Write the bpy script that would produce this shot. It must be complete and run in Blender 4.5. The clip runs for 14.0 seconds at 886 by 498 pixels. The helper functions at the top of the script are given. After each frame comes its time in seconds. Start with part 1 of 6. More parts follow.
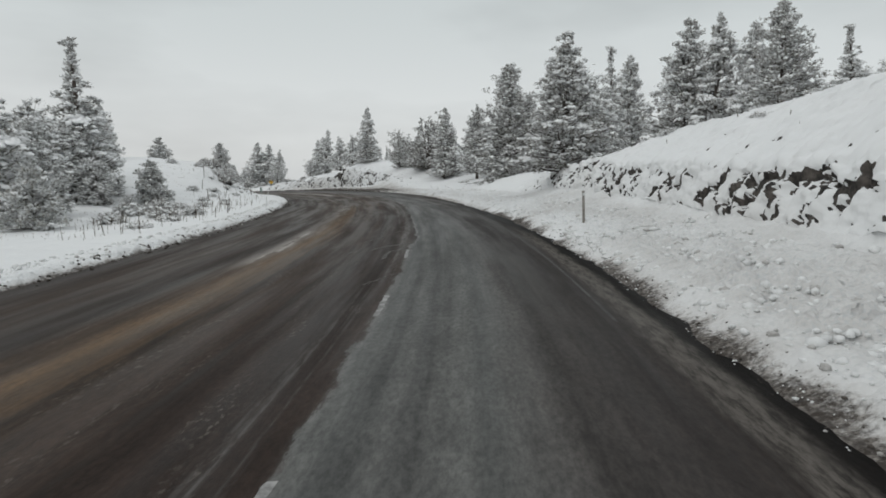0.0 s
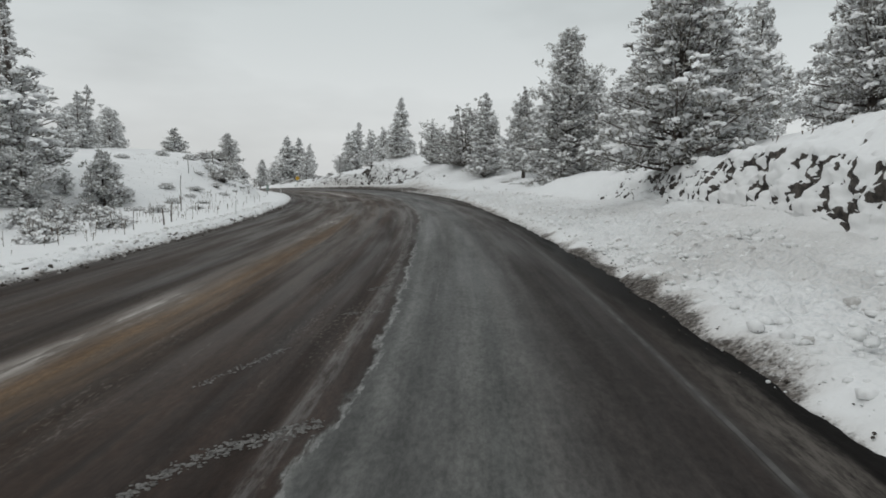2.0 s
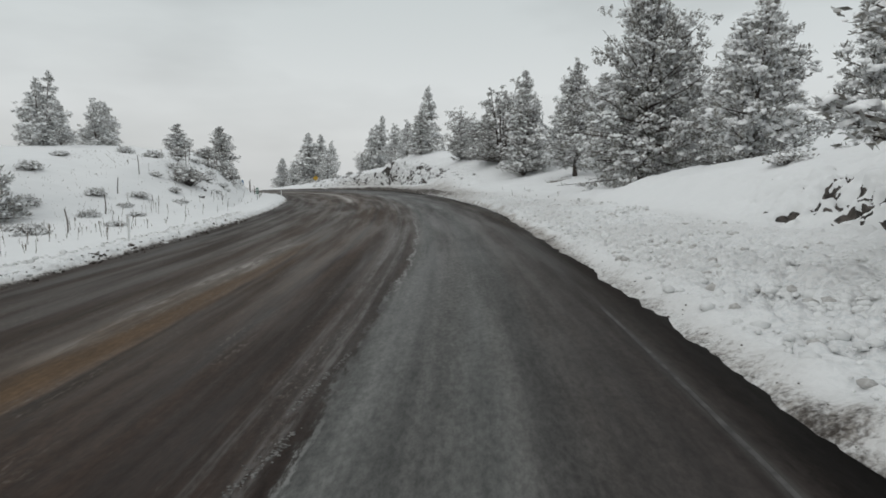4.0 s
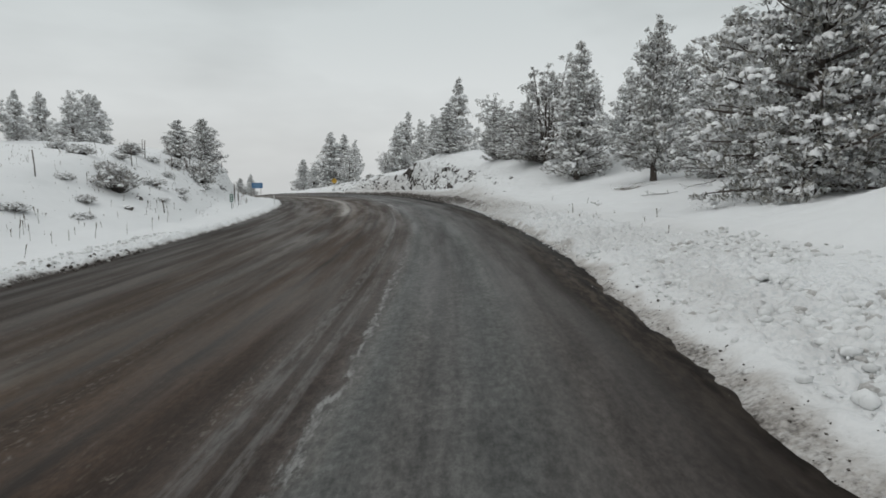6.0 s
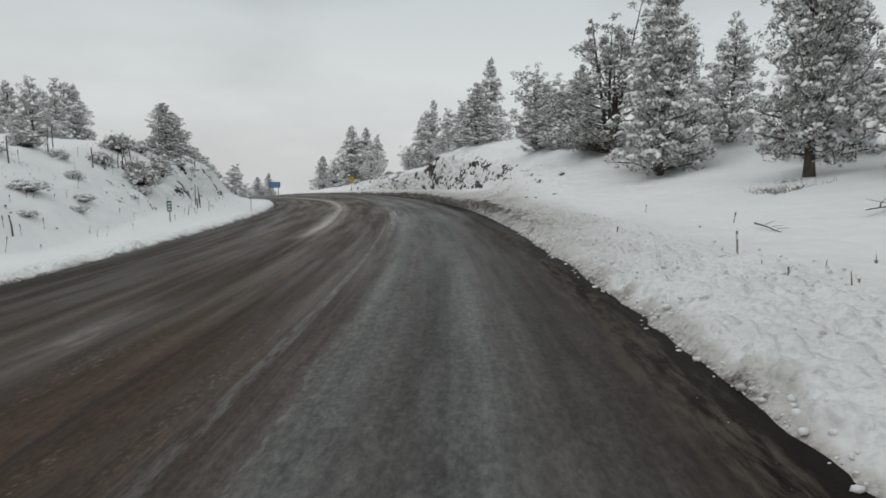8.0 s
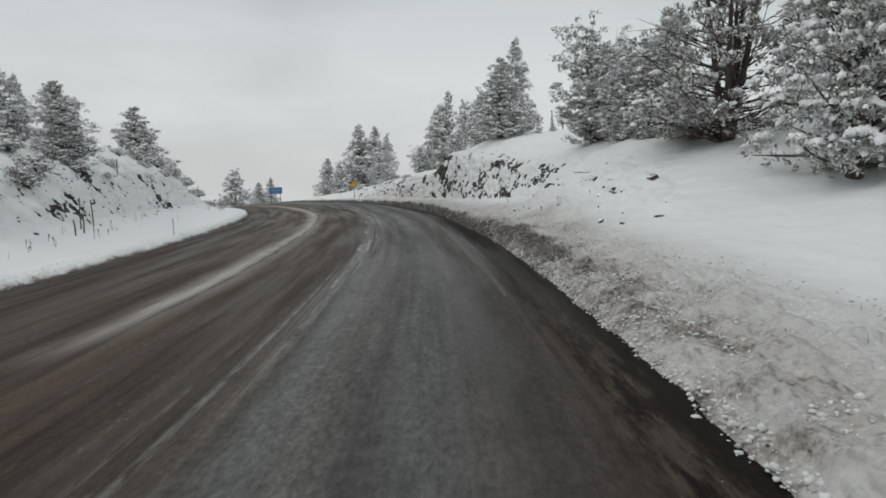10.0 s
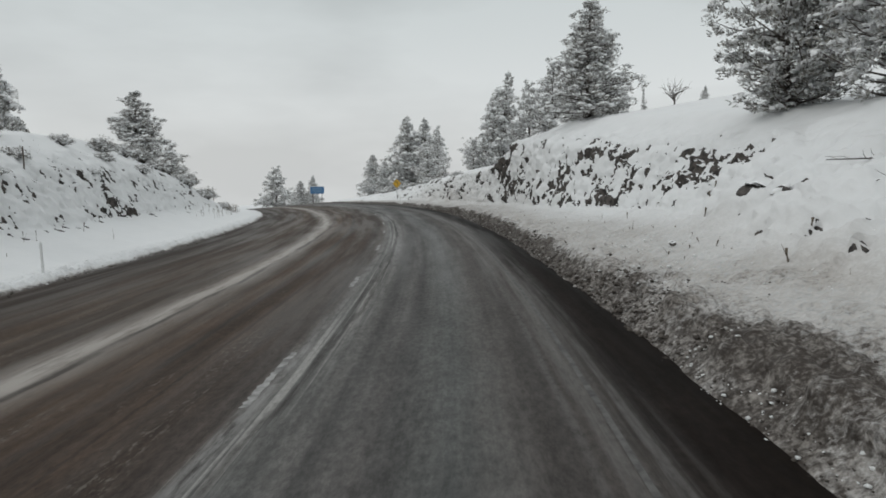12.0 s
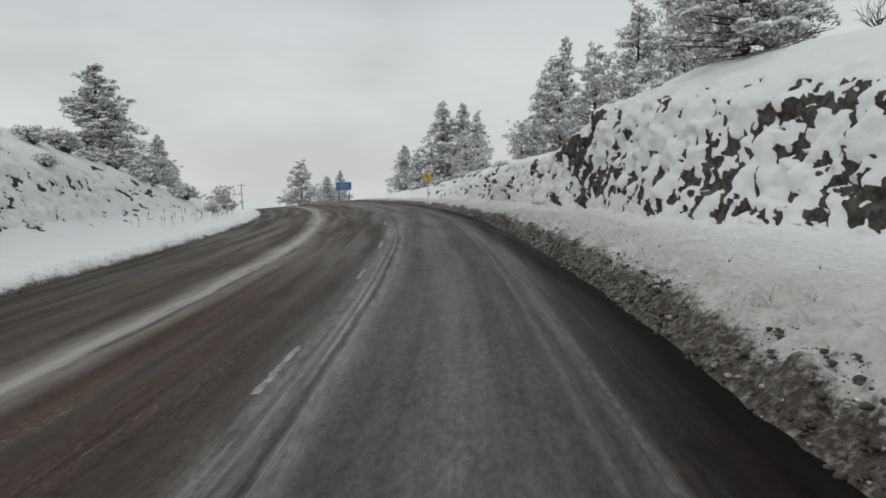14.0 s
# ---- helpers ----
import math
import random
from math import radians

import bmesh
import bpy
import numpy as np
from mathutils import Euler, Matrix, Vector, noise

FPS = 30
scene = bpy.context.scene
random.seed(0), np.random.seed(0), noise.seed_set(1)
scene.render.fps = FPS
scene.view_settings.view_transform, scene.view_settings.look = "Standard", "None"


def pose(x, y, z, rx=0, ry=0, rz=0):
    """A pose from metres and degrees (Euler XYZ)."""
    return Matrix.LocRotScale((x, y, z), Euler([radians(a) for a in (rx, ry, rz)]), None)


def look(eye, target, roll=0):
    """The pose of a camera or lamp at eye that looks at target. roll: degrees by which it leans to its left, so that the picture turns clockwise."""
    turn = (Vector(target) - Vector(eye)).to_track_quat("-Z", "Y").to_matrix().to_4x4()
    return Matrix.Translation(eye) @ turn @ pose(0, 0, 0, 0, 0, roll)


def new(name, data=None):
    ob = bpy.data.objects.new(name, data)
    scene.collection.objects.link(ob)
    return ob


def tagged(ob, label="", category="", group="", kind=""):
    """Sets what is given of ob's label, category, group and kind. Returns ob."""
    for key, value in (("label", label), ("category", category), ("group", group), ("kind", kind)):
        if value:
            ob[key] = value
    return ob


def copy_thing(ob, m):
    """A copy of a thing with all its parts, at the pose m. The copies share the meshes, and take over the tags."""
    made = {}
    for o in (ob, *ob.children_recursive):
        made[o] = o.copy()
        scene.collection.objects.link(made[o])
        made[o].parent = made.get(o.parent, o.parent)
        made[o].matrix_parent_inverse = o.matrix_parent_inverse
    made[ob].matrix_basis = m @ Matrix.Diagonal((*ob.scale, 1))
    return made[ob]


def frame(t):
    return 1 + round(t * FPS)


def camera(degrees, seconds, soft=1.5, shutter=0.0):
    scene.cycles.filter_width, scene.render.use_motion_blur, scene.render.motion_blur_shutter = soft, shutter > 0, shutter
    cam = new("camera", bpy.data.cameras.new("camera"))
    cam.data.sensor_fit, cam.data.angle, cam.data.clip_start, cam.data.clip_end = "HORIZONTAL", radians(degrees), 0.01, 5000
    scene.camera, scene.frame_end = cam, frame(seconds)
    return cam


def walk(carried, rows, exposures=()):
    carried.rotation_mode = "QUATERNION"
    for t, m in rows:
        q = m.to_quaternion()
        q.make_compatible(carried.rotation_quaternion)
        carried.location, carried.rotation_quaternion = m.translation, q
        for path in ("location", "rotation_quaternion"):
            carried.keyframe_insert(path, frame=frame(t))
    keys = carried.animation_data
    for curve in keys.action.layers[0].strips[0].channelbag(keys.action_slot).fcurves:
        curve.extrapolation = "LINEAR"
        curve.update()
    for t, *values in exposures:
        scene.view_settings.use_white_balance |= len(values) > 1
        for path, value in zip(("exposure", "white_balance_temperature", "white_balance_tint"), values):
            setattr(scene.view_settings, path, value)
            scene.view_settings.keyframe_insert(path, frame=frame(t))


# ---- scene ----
cam = camera(70.9, 14.0, soft=1.7)
METRES, EYE, TILT, LEAN, TURN = 109.5, 2.3, 0.0, -3.5, 0.0
ROWS = [
    (0.0, 0.0, 0.0, 0.0, -0.38, -6.93, 3.12),
    (0.5, 0.0024, 0.0365, -0.0, 0.59, -6.89, 3.03),
    (1.0, 0.0036, 0.0705, 0.0001, 1.45, -6.84, 2.88),
    (1.5, 0.0045, 0.1063, 0.0001, 2.44, -6.93, 2.61),
    (2.0, 0.0046, 0.142, -0.0, 3.48, -7.0, 2.5),
    (2.5, 0.0044, 0.1784, -0.0002, 4.42, -6.88, 2.42),
    (3.0, 0.0038, 0.2135, -0.0002, 5.14, -7.1, 2.69),
    (5.5, -0.0063, 0.3916, -0.0007, 9.08, -6.79, 2.99),
    (6.0, -0.0098, 0.4254, -0.0006, 9.86, -6.63, 2.88),
    (6.5, -0.0138, 0.4602, -0.0004, 10.73, -6.39, 2.72),
    (7.0, -0.0186, 0.4962, -0.0003, 11.44, -6.59, 2.83),
    (7.5, -0.0229, 0.5296, -0.0007, 12.14, -6.74, 3.14),
    (8.0, -0.0277, 0.5643, -0.0009, 12.99, -6.76, 3.48),
    (10.5, -0.0653, 0.7451, -0.0, 16.04, -6.13, 4.14),
    (11.0, -0.0747, 0.7789, -0.0002, 17.69, -5.85, 4.11),
    (11.5, -0.0848, 0.8136, -0.0003, 18.29, -6.02, 4.0),
    (12.0, -0.0953, 0.8468, -0.0004, 19.94, -6.15, 3.99),
    (12.5, -0.1069, 0.8822, -0.0005, 20.76, -6.12, 4.23),
    (13.0, -0.118, 0.9151, -0.0005, 21.8, -6.32, 4.4),
    (13.5, -0.13, 0.948, -0.0009, 22.86, -6.25, 4.47),
    (14.0, -0.1429, 0.9818, -0.0012, 23.78, -6.37, 4.45),
]
walk(cam, [(t, pose(0, 0, EYE, TILT, LEAN, TURN) @ pose(METRES * x, METRES * y, METRES * z, 90 + pitch, roll, yaw)) for t, x, y, z, yaw, pitch, roll in ROWS])

# ---------------------------------------------------------------- light
world = bpy.data.worlds.new("overcast_sky")
scene.world = world
world.use_nodes = True
wt = world.node_tree
wt.nodes.clear()


def wnode(kind, **values):
    n = wt.nodes.new(kind)
    for key, value in values.items():
        n.inputs[key].default_value = value
    return n


coord = wnode("ShaderNodeTexCoord")
squash = wnode("ShaderNodeMapping")
squash.inputs["Scale"].default_value = (1.0, 1.0, 3.2)
wt.links.new(coord.outputs["Generated"], squash.inputs["Vector"])
cloud = wnode("ShaderNodeTexNoise", Scale=1.7, Detail=5.0, Roughness=0.5)
wt.links.new(squash.outputs["Vector"], cloud.inputs["Vector"])
split = wnode("ShaderNodeSeparateXYZ")
wt.links.new(coord.outputs["Generated"], split.inputs["Vector"])
low = wt.nodes.new("ShaderNodeMapRange")
low.interpolation_type = "SMOOTHSTEP"
low.inputs["From Min"].default_value, low.inputs["From Max"].default_value = -0.02, 0.34
wt.links.new(split.outputs["Z"], low.inputs["Value"])
grade = wt.nodes.new("ShaderNodeMix")
grade.data_type = "RGBA"
grade.inputs["A"].default_value, grade.inputs["B"].default_value = (0.700, 0.718, 0.718, 1), (0.545, 0.590, 0.594, 1)
wt.links.new(low.outputs["Result"], grade.inputs["Factor"])
# an overcast sky is brightest overhead
high = wt.nodes.new("ShaderNodeMapRange")
high.interpolation_type = "SMOOTHSTEP"
high.inputs["From Min"].default_value, high.inputs["From Max"].default_value = 0.28, 0.95
wt.links.new(split.outputs["Z"], high.inputs["Value"])
dome = wt.nodes.new("ShaderNodeMix")
dome.data_type = "RGBA"
dome.inputs["B"].default_value = (0.80, 0.832, 0.84, 1)
wt.links.new(high.outputs["Result"], dome.inputs["Factor"])
wt.links.new(grade.outputs["Result"], dome.inputs["A"])
veil = wt.nodes.new("ShaderNodeMapRange")
veil.inputs["From Min"].default_value, veil.inputs["From Max"].default_value = 0.38, 0.62
veil.inputs["To Min"].default_value, veil.inputs["To Max"].default_value = 0.86, 1.09
wt.links.new(cloud.outputs["Fac"], veil.inputs["Value"])
shade = wt.nodes.new("ShaderNodeVectorMath")
shade.operation = "SCALE"
wt.links.new(dome.outputs["Result"], shade.inputs[0])
wt.links.new(veil.outputs["Result"], shade.inputs["Scale"])
SUN_HIGH, SUN_ROUND = radians(32), radians(-125)
blue = wt.nodes.new("ShaderNodeTexSky")
blue.sky_type, blue.sun_disc, blue.sun_elevation, blue.sun_rotation = "NISHITA", False, SUN_HIGH, SUN_ROUND
dim = wnode("ShaderNodeVectorMath")
dim.operation = "SCALE"
dim.inputs["Scale"].default_value = 0.06
wt.links.new(blue.outputs["Color"], dim.inputs[0])
both = wt.nodes.new("ShaderNodeMix")
both.data_type = "RGBA"
both.inputs["Factor"].default_value = 0.95
wt.links.new(dim.outputs["Vector"], both.inputs["A"])
wt.links.new(shade.outputs["Vector"], both.inputs["B"])
back = wnode("ShaderNodeBackground", Strength=0.99)
wt.links.new(both.outputs["Result"], back.inputs["Color"])
out = wt.nodes.new("ShaderNodeOutputWorld")
wt.links.new(back.outputs["Background"], out.inputs["Surface"])

sun = new("sun", bpy.data.lights.new("sun", "SUN"))
sun.data.energy, sun.data.angle, sun.data.color = 0.4, radians(25), (1.0, 0.97, 0.93)
sun.matrix_world = look((0, 0, 60), (60 * math.sin(SUN_ROUND) * -0.6, 60 * math.cos(SUN_ROUND) * -0.6, 60 - 60 * 0.55))
scene.view_settings.exposure = 0.0


# ---------------------------------------------------------------- materials
class Nodes:
    """A small builder for one node material."""

    def __init__(self, name):
        self.mat = bpy.data.materials.new(name)
        self.mat.use_nodes = True
        self.tree = self.mat.node_tree
        self.bsdf = self.tree.nodes["Principled BSDF"]

    def add(self, kind, **ins):
        n = self.tree.nodes.new(kind)
        for key, value in ins.items():
            self.put(n.inputs[key.replace("_", " ")], value)
        return n

    def put(self, socket, value):
        if isinstance(value, bpy.types.NodeSocket):
            self.tree.links.new(value, socket)
        else:
            socket.default_value = value

    def noise(self, vec, scale, detail=4.0, rough=0.55, stretch=None):
        if stretch:
            m = self.add("ShaderNodeMapping", Vector=vec)
            m.inputs["Scale"].default_value = stretch
            vec = m.outputs["Vector"]
        return self.add("ShaderNodeTexNoise", Vector=vec, Scale=scale, Detail=detail, Roughness=rough).outputs["Fac"]

    def ramp(self, fac, lo, hi, a=0.0, b=1.0):
        n = self.add("ShaderNodeMapRange", Value=fac)
        n.interpolation_type = "SMOOTHSTEP"
        for key, value in (("From Min", lo), ("From Max", hi), ("To Min", a), ("To Max", b)):
            n.inputs[key].default_value = value
        return n.outputs["Result"]

    def mix(self, fac, a, b, how="MIX"):
        n = self.tree.nodes.new("ShaderNodeMix")
        n.data_type, n.blend_type = "RGBA", how
        self.put(n.inputs["Factor"], fac)
        self.put(n.inputs["A"], a)
        self.put(n.inputs["B"], b)
        return n.outputs["Result"]

    def math(self, op, a, b=0.0):
        n = self.tree.nodes.new("ShaderNodeMath")
        n.operation = op
        self.put(n.inputs[0], a)
        self.put(n.inputs[1], b)
        return n.outputs[0]

    def object_vec(self):
        return self.add("ShaderNodeTexCoord").outputs["Object"]

    def attr(self, name):
        n = self.tree.nodes.new("ShaderNodeAttribute")
        n.attribute_name = name
        return n.outputs["Fac"]

    def bump(self, height, strength, distance):
        n = self.add("ShaderNodeBump", Height=height, Strength=strength, Distance=distance)
        self.tree.links.new(n.outputs["Normal"], self.bsdf.inputs["Normal"])

    def done(self, color, rough, **more):
        self.put(self.bsdf.inputs["Base Color"], color)
        self.put(self.bsdf.inputs["Roughness"], rough)
        for key, value in more.items():
            self.put(self.bsdf.inputs[key.replace("_", " ")], value)
        return self.mat


def snow_ground_material():
    """Snow cover with bare basalt where the attribute rock is high and ploughed grit where dirt is."""
    k = Nodes("snow_ground")
    v = k.object_vec()
    fine = k.noise(v, 9.0, 6, 0.6)
    broad = k.noise(v, 0.6, 4)
    snow = k.mix(broad, (0.74, 0.75, 0.755, 1), (0.81, 0.815, 0.818, 1))
    grit = k.noise(v, 14.0, 6, 0.7)
    patch = k.noise(v, 1.3, 5, 0.65)
    lumps = k.noise(v, 4.0, 6, 0.65)
    pebble = k.add("ShaderNodeTexVoronoi", Vector=v, Scale=26.0)
    clod = k.add("ShaderNodeTexVoronoi", Vector=v, Scale=6.5)
    tone = k.add("ShaderNodeSeparateColor", Color=pebble.outputs["Color"]).outputs["Red"]
    speck = k.math("ADD", k.math("ADD", k.math("MULTIPLY", k.noise(v, 20.0, 4, 0.6), 0.34), k.math("MULTIPLY", k.noise(v, 11.0, 5, 0.65), 0.40)), k.math("MULTIPLY", lumps, 0.30))
    speck = k.math("SUBTRACT", speck, k.ramp(k.attr("dirt"), 0.40, 0.66, 0, 0.07))
    slush = k.mix(k.ramp(speck, 0.40, 0.64), (0.046, 0.037, 0.031, 1), (0.33, 0.305, 0.28, 1))
    dirt = k.ramp(k.math("ADD", k.attr("dirt"), k.math("MULTIPLY", k.math("SUBTRACT", k.math("ADD", k.math("MULTIPLY", patch, 0.42), k.math("MULTIPLY", grit, 0.58)), 0.5), 1.7)), 0.34, 0.72)
    snow = k.mix(k.math("MULTIPLY", k.math("MINIMUM", k.attr("dust"), 0.9), k.ramp(k.math("ADD", k.math("ADD", k.math("MULTIPLY", lumps, 0.35), k.math("MULTIPLY", patch, 0.50)), k.math("MULTIPLY", tone, 0.15)), 0.32, 0.66, 0.6, 1.0)), snow, (0.37, 0.338, 0.308, 1))
    # blue-grey mottling on ploughed snow, painting in the shade between its lumps
    lump_shade = k.ramp(k.math("ADD", k.math("MULTIPLY", k.noise(v, 11.0, 5, 0.7), 0.7), k.math("MULTIPLY", tone, 0.3)), 0.50, 0.66)
    snow = k.mix(k.math("MULTIPLY", k.math("MULTIPLY", lump_shade, k.attr("crumb")), 0.50), snow, (0.52, 0.55, 0.565, 1))
    ground = k.mix(dirt, snow, slush)
    crack = k.noise(v, 5.0, 8, 0.7, (1, 1, 0.5))
    rock = k.mix(k.ramp(crack, 0.35, 0.68), (0.026, 0.024, 0.023, 1), (0.125, 0.110, 0.098, 1))
    bare = k.ramp(k.math("ADD", k.attr("rock"), k.math("MULTIPLY", k.math("SUBTRACT", k.noise(v, 11.0, 5, 0.65), 0.5), 0.35)), 0.47, 0.55)
    color = k.mix(bare, ground, rock)
    k.bump(k.math("ADD", k.math("ADD", k.math("MULTIPLY", fine, 0.6), k.math("MULTIPLY", k.math("MULTIPLY", k.ramp(clod.outputs["Distance"], 0.0, 0.75, 1, 0), k.math("MAXIMUM", k.math("MINIMUM", k.attr("dirt"), 0.8), k.math("MULTIPLY", k.attr("crumb"), 0.8))), 2.0)), k.math("MULTIPLY", crack, k.math("ADD", k.math("MULTIPLY", bare, 2.5), 0.2))), 0.55, 0.06)
    return k.done(color, k.ramp(bare, 0, 1, 0.65, 0.8), Specular_IOR_Level=0.25)


def road_material():
    """Cold asphalt with grey dry lane, brown gritted lanes, slush streaks and wet edges; s along and d across from the UV map."""
    k = Nodes("gritted_asphalt")
    uv = k.tree.nodes.new("ShaderNodeUVMap").outputs["UV"]
    sep = k.add("ShaderNodeSeparateXYZ", Vector=uv)
    s, d = sep.outputs["X"], sep.outputs["Y"]
    wob = k.math("MULTIPLY", k.math("SUBTRACT", k.noise(uv, 1.0, 5, 0.6, (0.22, 0.5, 1)), 0.5), 0.9)
    jag = k.math("MULTIPLY", k.math("SUBTRACT", k.noise(uv, 1.0, 6, 0.75, (0.7, 2.4, 1)), 0.5), 0.8)
    across = k.math("ADD", k.math("ADD", d, k.math("MULTIPLY", wob, 0.25)), jag)
    wander = k.math("ADD", k.math("ADD", k.ramp(s, 19, 23, 0, -0.20), k.ramp(s, 26, 32, 0, 0.12)), k.math("ADD", k.ramp(s, 42, 48, 0, -0.22), k.ramp(s, 78, 92, 0, 0.30)))
    across = k.math("ADD", across, k.math("MULTIPLY", wander, k.ramp(d, 0.2, -0.8)))
    pos = k.math("DIVIDE", k.math("ADD", across, 12.5), 16.5)

    def stripes(stops):
        n = k.tree.nodes.new("ShaderNodeValToRGB")
        k.tree.links.new(pos, n.inputs["Fac"])
        ramp = n.color_ramp
        while len(ramp.elements) < len(stops):
            ramp.elements.new(1.0)
        for e, (dd, c) in zip(ramp.elements, stops):
            e.position, e.color = (dd + 12.5) / 16.5, (*c, 1)
        return n.outputs["Color"]

    GREY, BROWN, TAN, DARK, EDGE = (0.086, 0.096, 0.099), (0.037, 0.027, 0.0215), (0.086, 0.0595, 0.035), (0.0245, 0.0182, 0.0155), (0.0085, 0.0070, 0.0062)
    early = stripes([(-12, DARK), (-11.0, DARK), (-9.0, (0.034, 0.0265, 0.022)), (-7.2, (0.024, 0.019, 0.0165)), (-6.2, (0.056, 0.043, 0.033)), (-5.6, TAN), (-5.0, (0.060, 0.043, 0.029)), (-4.75, (0.026, 0.019, 0.0145)), (-4.2, BROWN), (-3.0, DARK), (-1.68, DARK), (-1.58, GREY), (-0.6, (0.072, 0.079, 0.082)), (0.1, GREY), (0.55, (0.070, 0.074, 0.076)), (1.0, (0.039, 0.0385, 0.0385)), (1.9, (0.025, 0.0228, 0.0225)), (2.2, (0.022, 0.0196, 0.0189)), (2.4, (0.021, 0.0182, 0.0167)), (2.75, (0.026, 0.0225, 0.0198)), (3.2, (0.026, 0.0225, 0.0198))])
    late = stripes([(-12, DARK), (-10.0, (0.035, 0.028, 0.023)), (-8.2, (0.046, 0.036, 0.029)), (-7.0, (0.053, 0.040, 0.030)), (-6.0, (0.035, 0.026, 0.0195)), (-4.4, (0.052, 0.037, 0.0262)), (-3.0, (0.045, 0.034, 0.027)), (-2.2, (0.044, 0.036, 0.031)), (-1.75, (0.062, 0.056, 0.053)), (-1.3, GREY), (-0.7, (0.082, 0.086, 0.088)), (-0.1, (0.058, 0.060, 0.062)), (0.6, GREY), (1.1, (0.078, 0.080, 0.081)), (1.6, (0.056, 0.055, 0.055)), (2.15, (0.031, 0.028, 0.026)), (2.6, (0.0105, 0.0085, 0.0078)), (3.1, EDGE), (3.6, EDGE)])
    early = k.mix(1.0, early, (1.0, 0.995, 0.99, 1), "MULTIPLY")
    color = k.mix(k.ramp(s, 30, 66), early, late)
    color = k.mix(k.math("MULTIPLY", k.ramp(d, -2.5, -4.0), k.math("MULTIPLY", k.ramp(s, 46, 58), k.ramp(s, 92, 80))), color, k.mix(1.0, color, (0.84, 0.84, 0.84, 1), "MULTIPLY"))
    # flaking frost film on the grey lane
    flake = k.ramp(k.noise(uv, 1.0, 7, 0.8, (4.5, 6.0, 1)), 0.38, 0.64, 0.66, 1.45)
    film = k.math("MULTIPLY", k.ramp(k.math("ABSOLUTE", k.math("ADD", d, 0.5)), 0.9, 1.7, 1, 0), k.math("MULTIPLY", k.ramp(s, 34, 52), k.ramp(s, 106, 90, 0.6, 1.0)))
    flakes = k.add("ShaderNodeCombineXYZ", X=flake, Y=flake, Z=flake).outputs["Vector"]
    color = k.mix(k.math("MULTIPLY", film, 0.5), color, flakes, "MULTIPLY")
    color = k.mix(1.0, color, (1.20, 1.10, 1.04, 1), "MULTIPLY")
    wet_edge = k.math("MULTIPLY", k.ramp(k.math("ADD", d, jag), 2.15, 2.55), k.math("MULTIPLY", k.ramp(s, 46, 34), k.ramp(s, 12, 20, 0.95, 1.0)))
    color = k.mix(k.math("MULTIPLY", wet_edge, 0.95), color, (0.0045, 0.0038, 0.0036, 1))
    # long wheel streaks and fine grain
    streak = k.noise(uv, 1.0, 4, 0.55, (0.03, 2.3, 1))
    color = k.mix(0.60, color, k.mix(k.ramp(streak, 0.3, 0.72), (0.5, 0.5, 0.5, 1), (1.42, 1.40, 1.38, 1)), "MULTIPLY")
    grain = k.noise(uv, 1.0, 6, 0.75, (6.0, 14.0, 1))
    color = k.mix(0.62, color, k.mix(k.ramp(grain, 0.32, 0.68), (0.55, 0.55, 0.55, 1), (1.45, 1.44, 1.43, 1)), "MULTIPLY")
    blotch = k.noise(uv, 1.0, 5, 0.7, (0.9, 2.2, 1))
    color = k.mix(0.5, color, k.mix(k.ramp(blotch, 0.32, 0.66), (0.68, 0.68, 0.68, 1), (1.32, 1.31, 1.30, 1)), "MULTIPLY")
    # crumbs of frozen slush and dark pits on the gritted lanes
    inner = k.ramp(d, -1.5, -1.9)
    crumb = k.noise(uv, 1.0, 5, 0.7, (7.0, 15.0, 1))
    drifts = k.ramp(k.noise(uv, 1.0, 4, 0.6, (0.22, 1.9, 1)), 0.50, 0.66)
    color = k.mix(k.math("MULTIPLY", k.math("MULTIPLY", inner, drifts), k.ramp(crumb, 0.52, 0.64, 0, 0.75)), color, (0.155, 0.138, 0.12, 1))
    color = k.mix(k.math("MULTIPLY", inner, k.ramp(crumb, 0.40, 0.30, 0, 0.7)), color, (0.016, 0.0125, 0.011, 1))
    # driven slush: a pale ridge between the two directions and pairs of thin tyre lines
    gate = k.noise(uv, 1.0, 3, 0.5, (0.06, 0.12, 1))
    centre = k.math("ADD", k.math("MULTIPLY", k.ramp(s, 15, 110), 1.0), k.math("ADD", k.ramp(s, 125, 165, 0, -1.0), -6.15))
    off = k.math("MULTIPLY", k.ramp(s, 60, 100, 1.7, 1.0), k.math("ABSOLUTE", k.math("SUBTRACT", k.math("ADD", d, k.math("MULTIPLY", wob, 0.7)), centre)))
    ridge = k.math("MULTIPLY", k.math("ADD", k.ramp(off, 0.06, 0.95, 0.62, 0), k.ramp(off, 0.04, 0.30, 0.38, 0)), k.ramp(k.math("ADD", gate, k.math("MULTIPLY", k.math("ADD", k.ramp(s, 80, 105), k.ramp(s, 32, 24)), 0.30)), 0.5, 0.66))
    ridge = k.math("MULTIPLY", ridge, k.ramp(k.math("ADD", k.noise(uv, 1.0, 6, 0.7, (0.25, 1.6, 1)), k.ramp(s, 70, 95, 0, 0.5)), 0.45, 0.52, 0.35, 1.35))
    ridge = k.math("MULTIPLY", ridge, k.ramp(k.noise(uv, 1.0, 5, 0.7, (0.5, 4.0, 1)), 0.24, 0.56, 0.25, 1.0))
    color = k.mix(k.math("MULTIPLY", k.math("MULTIPLY", ridge, k.ramp(s, 16.5, 19.5)), 0.8), color, (0.34, 0.315, 0.29, 1))
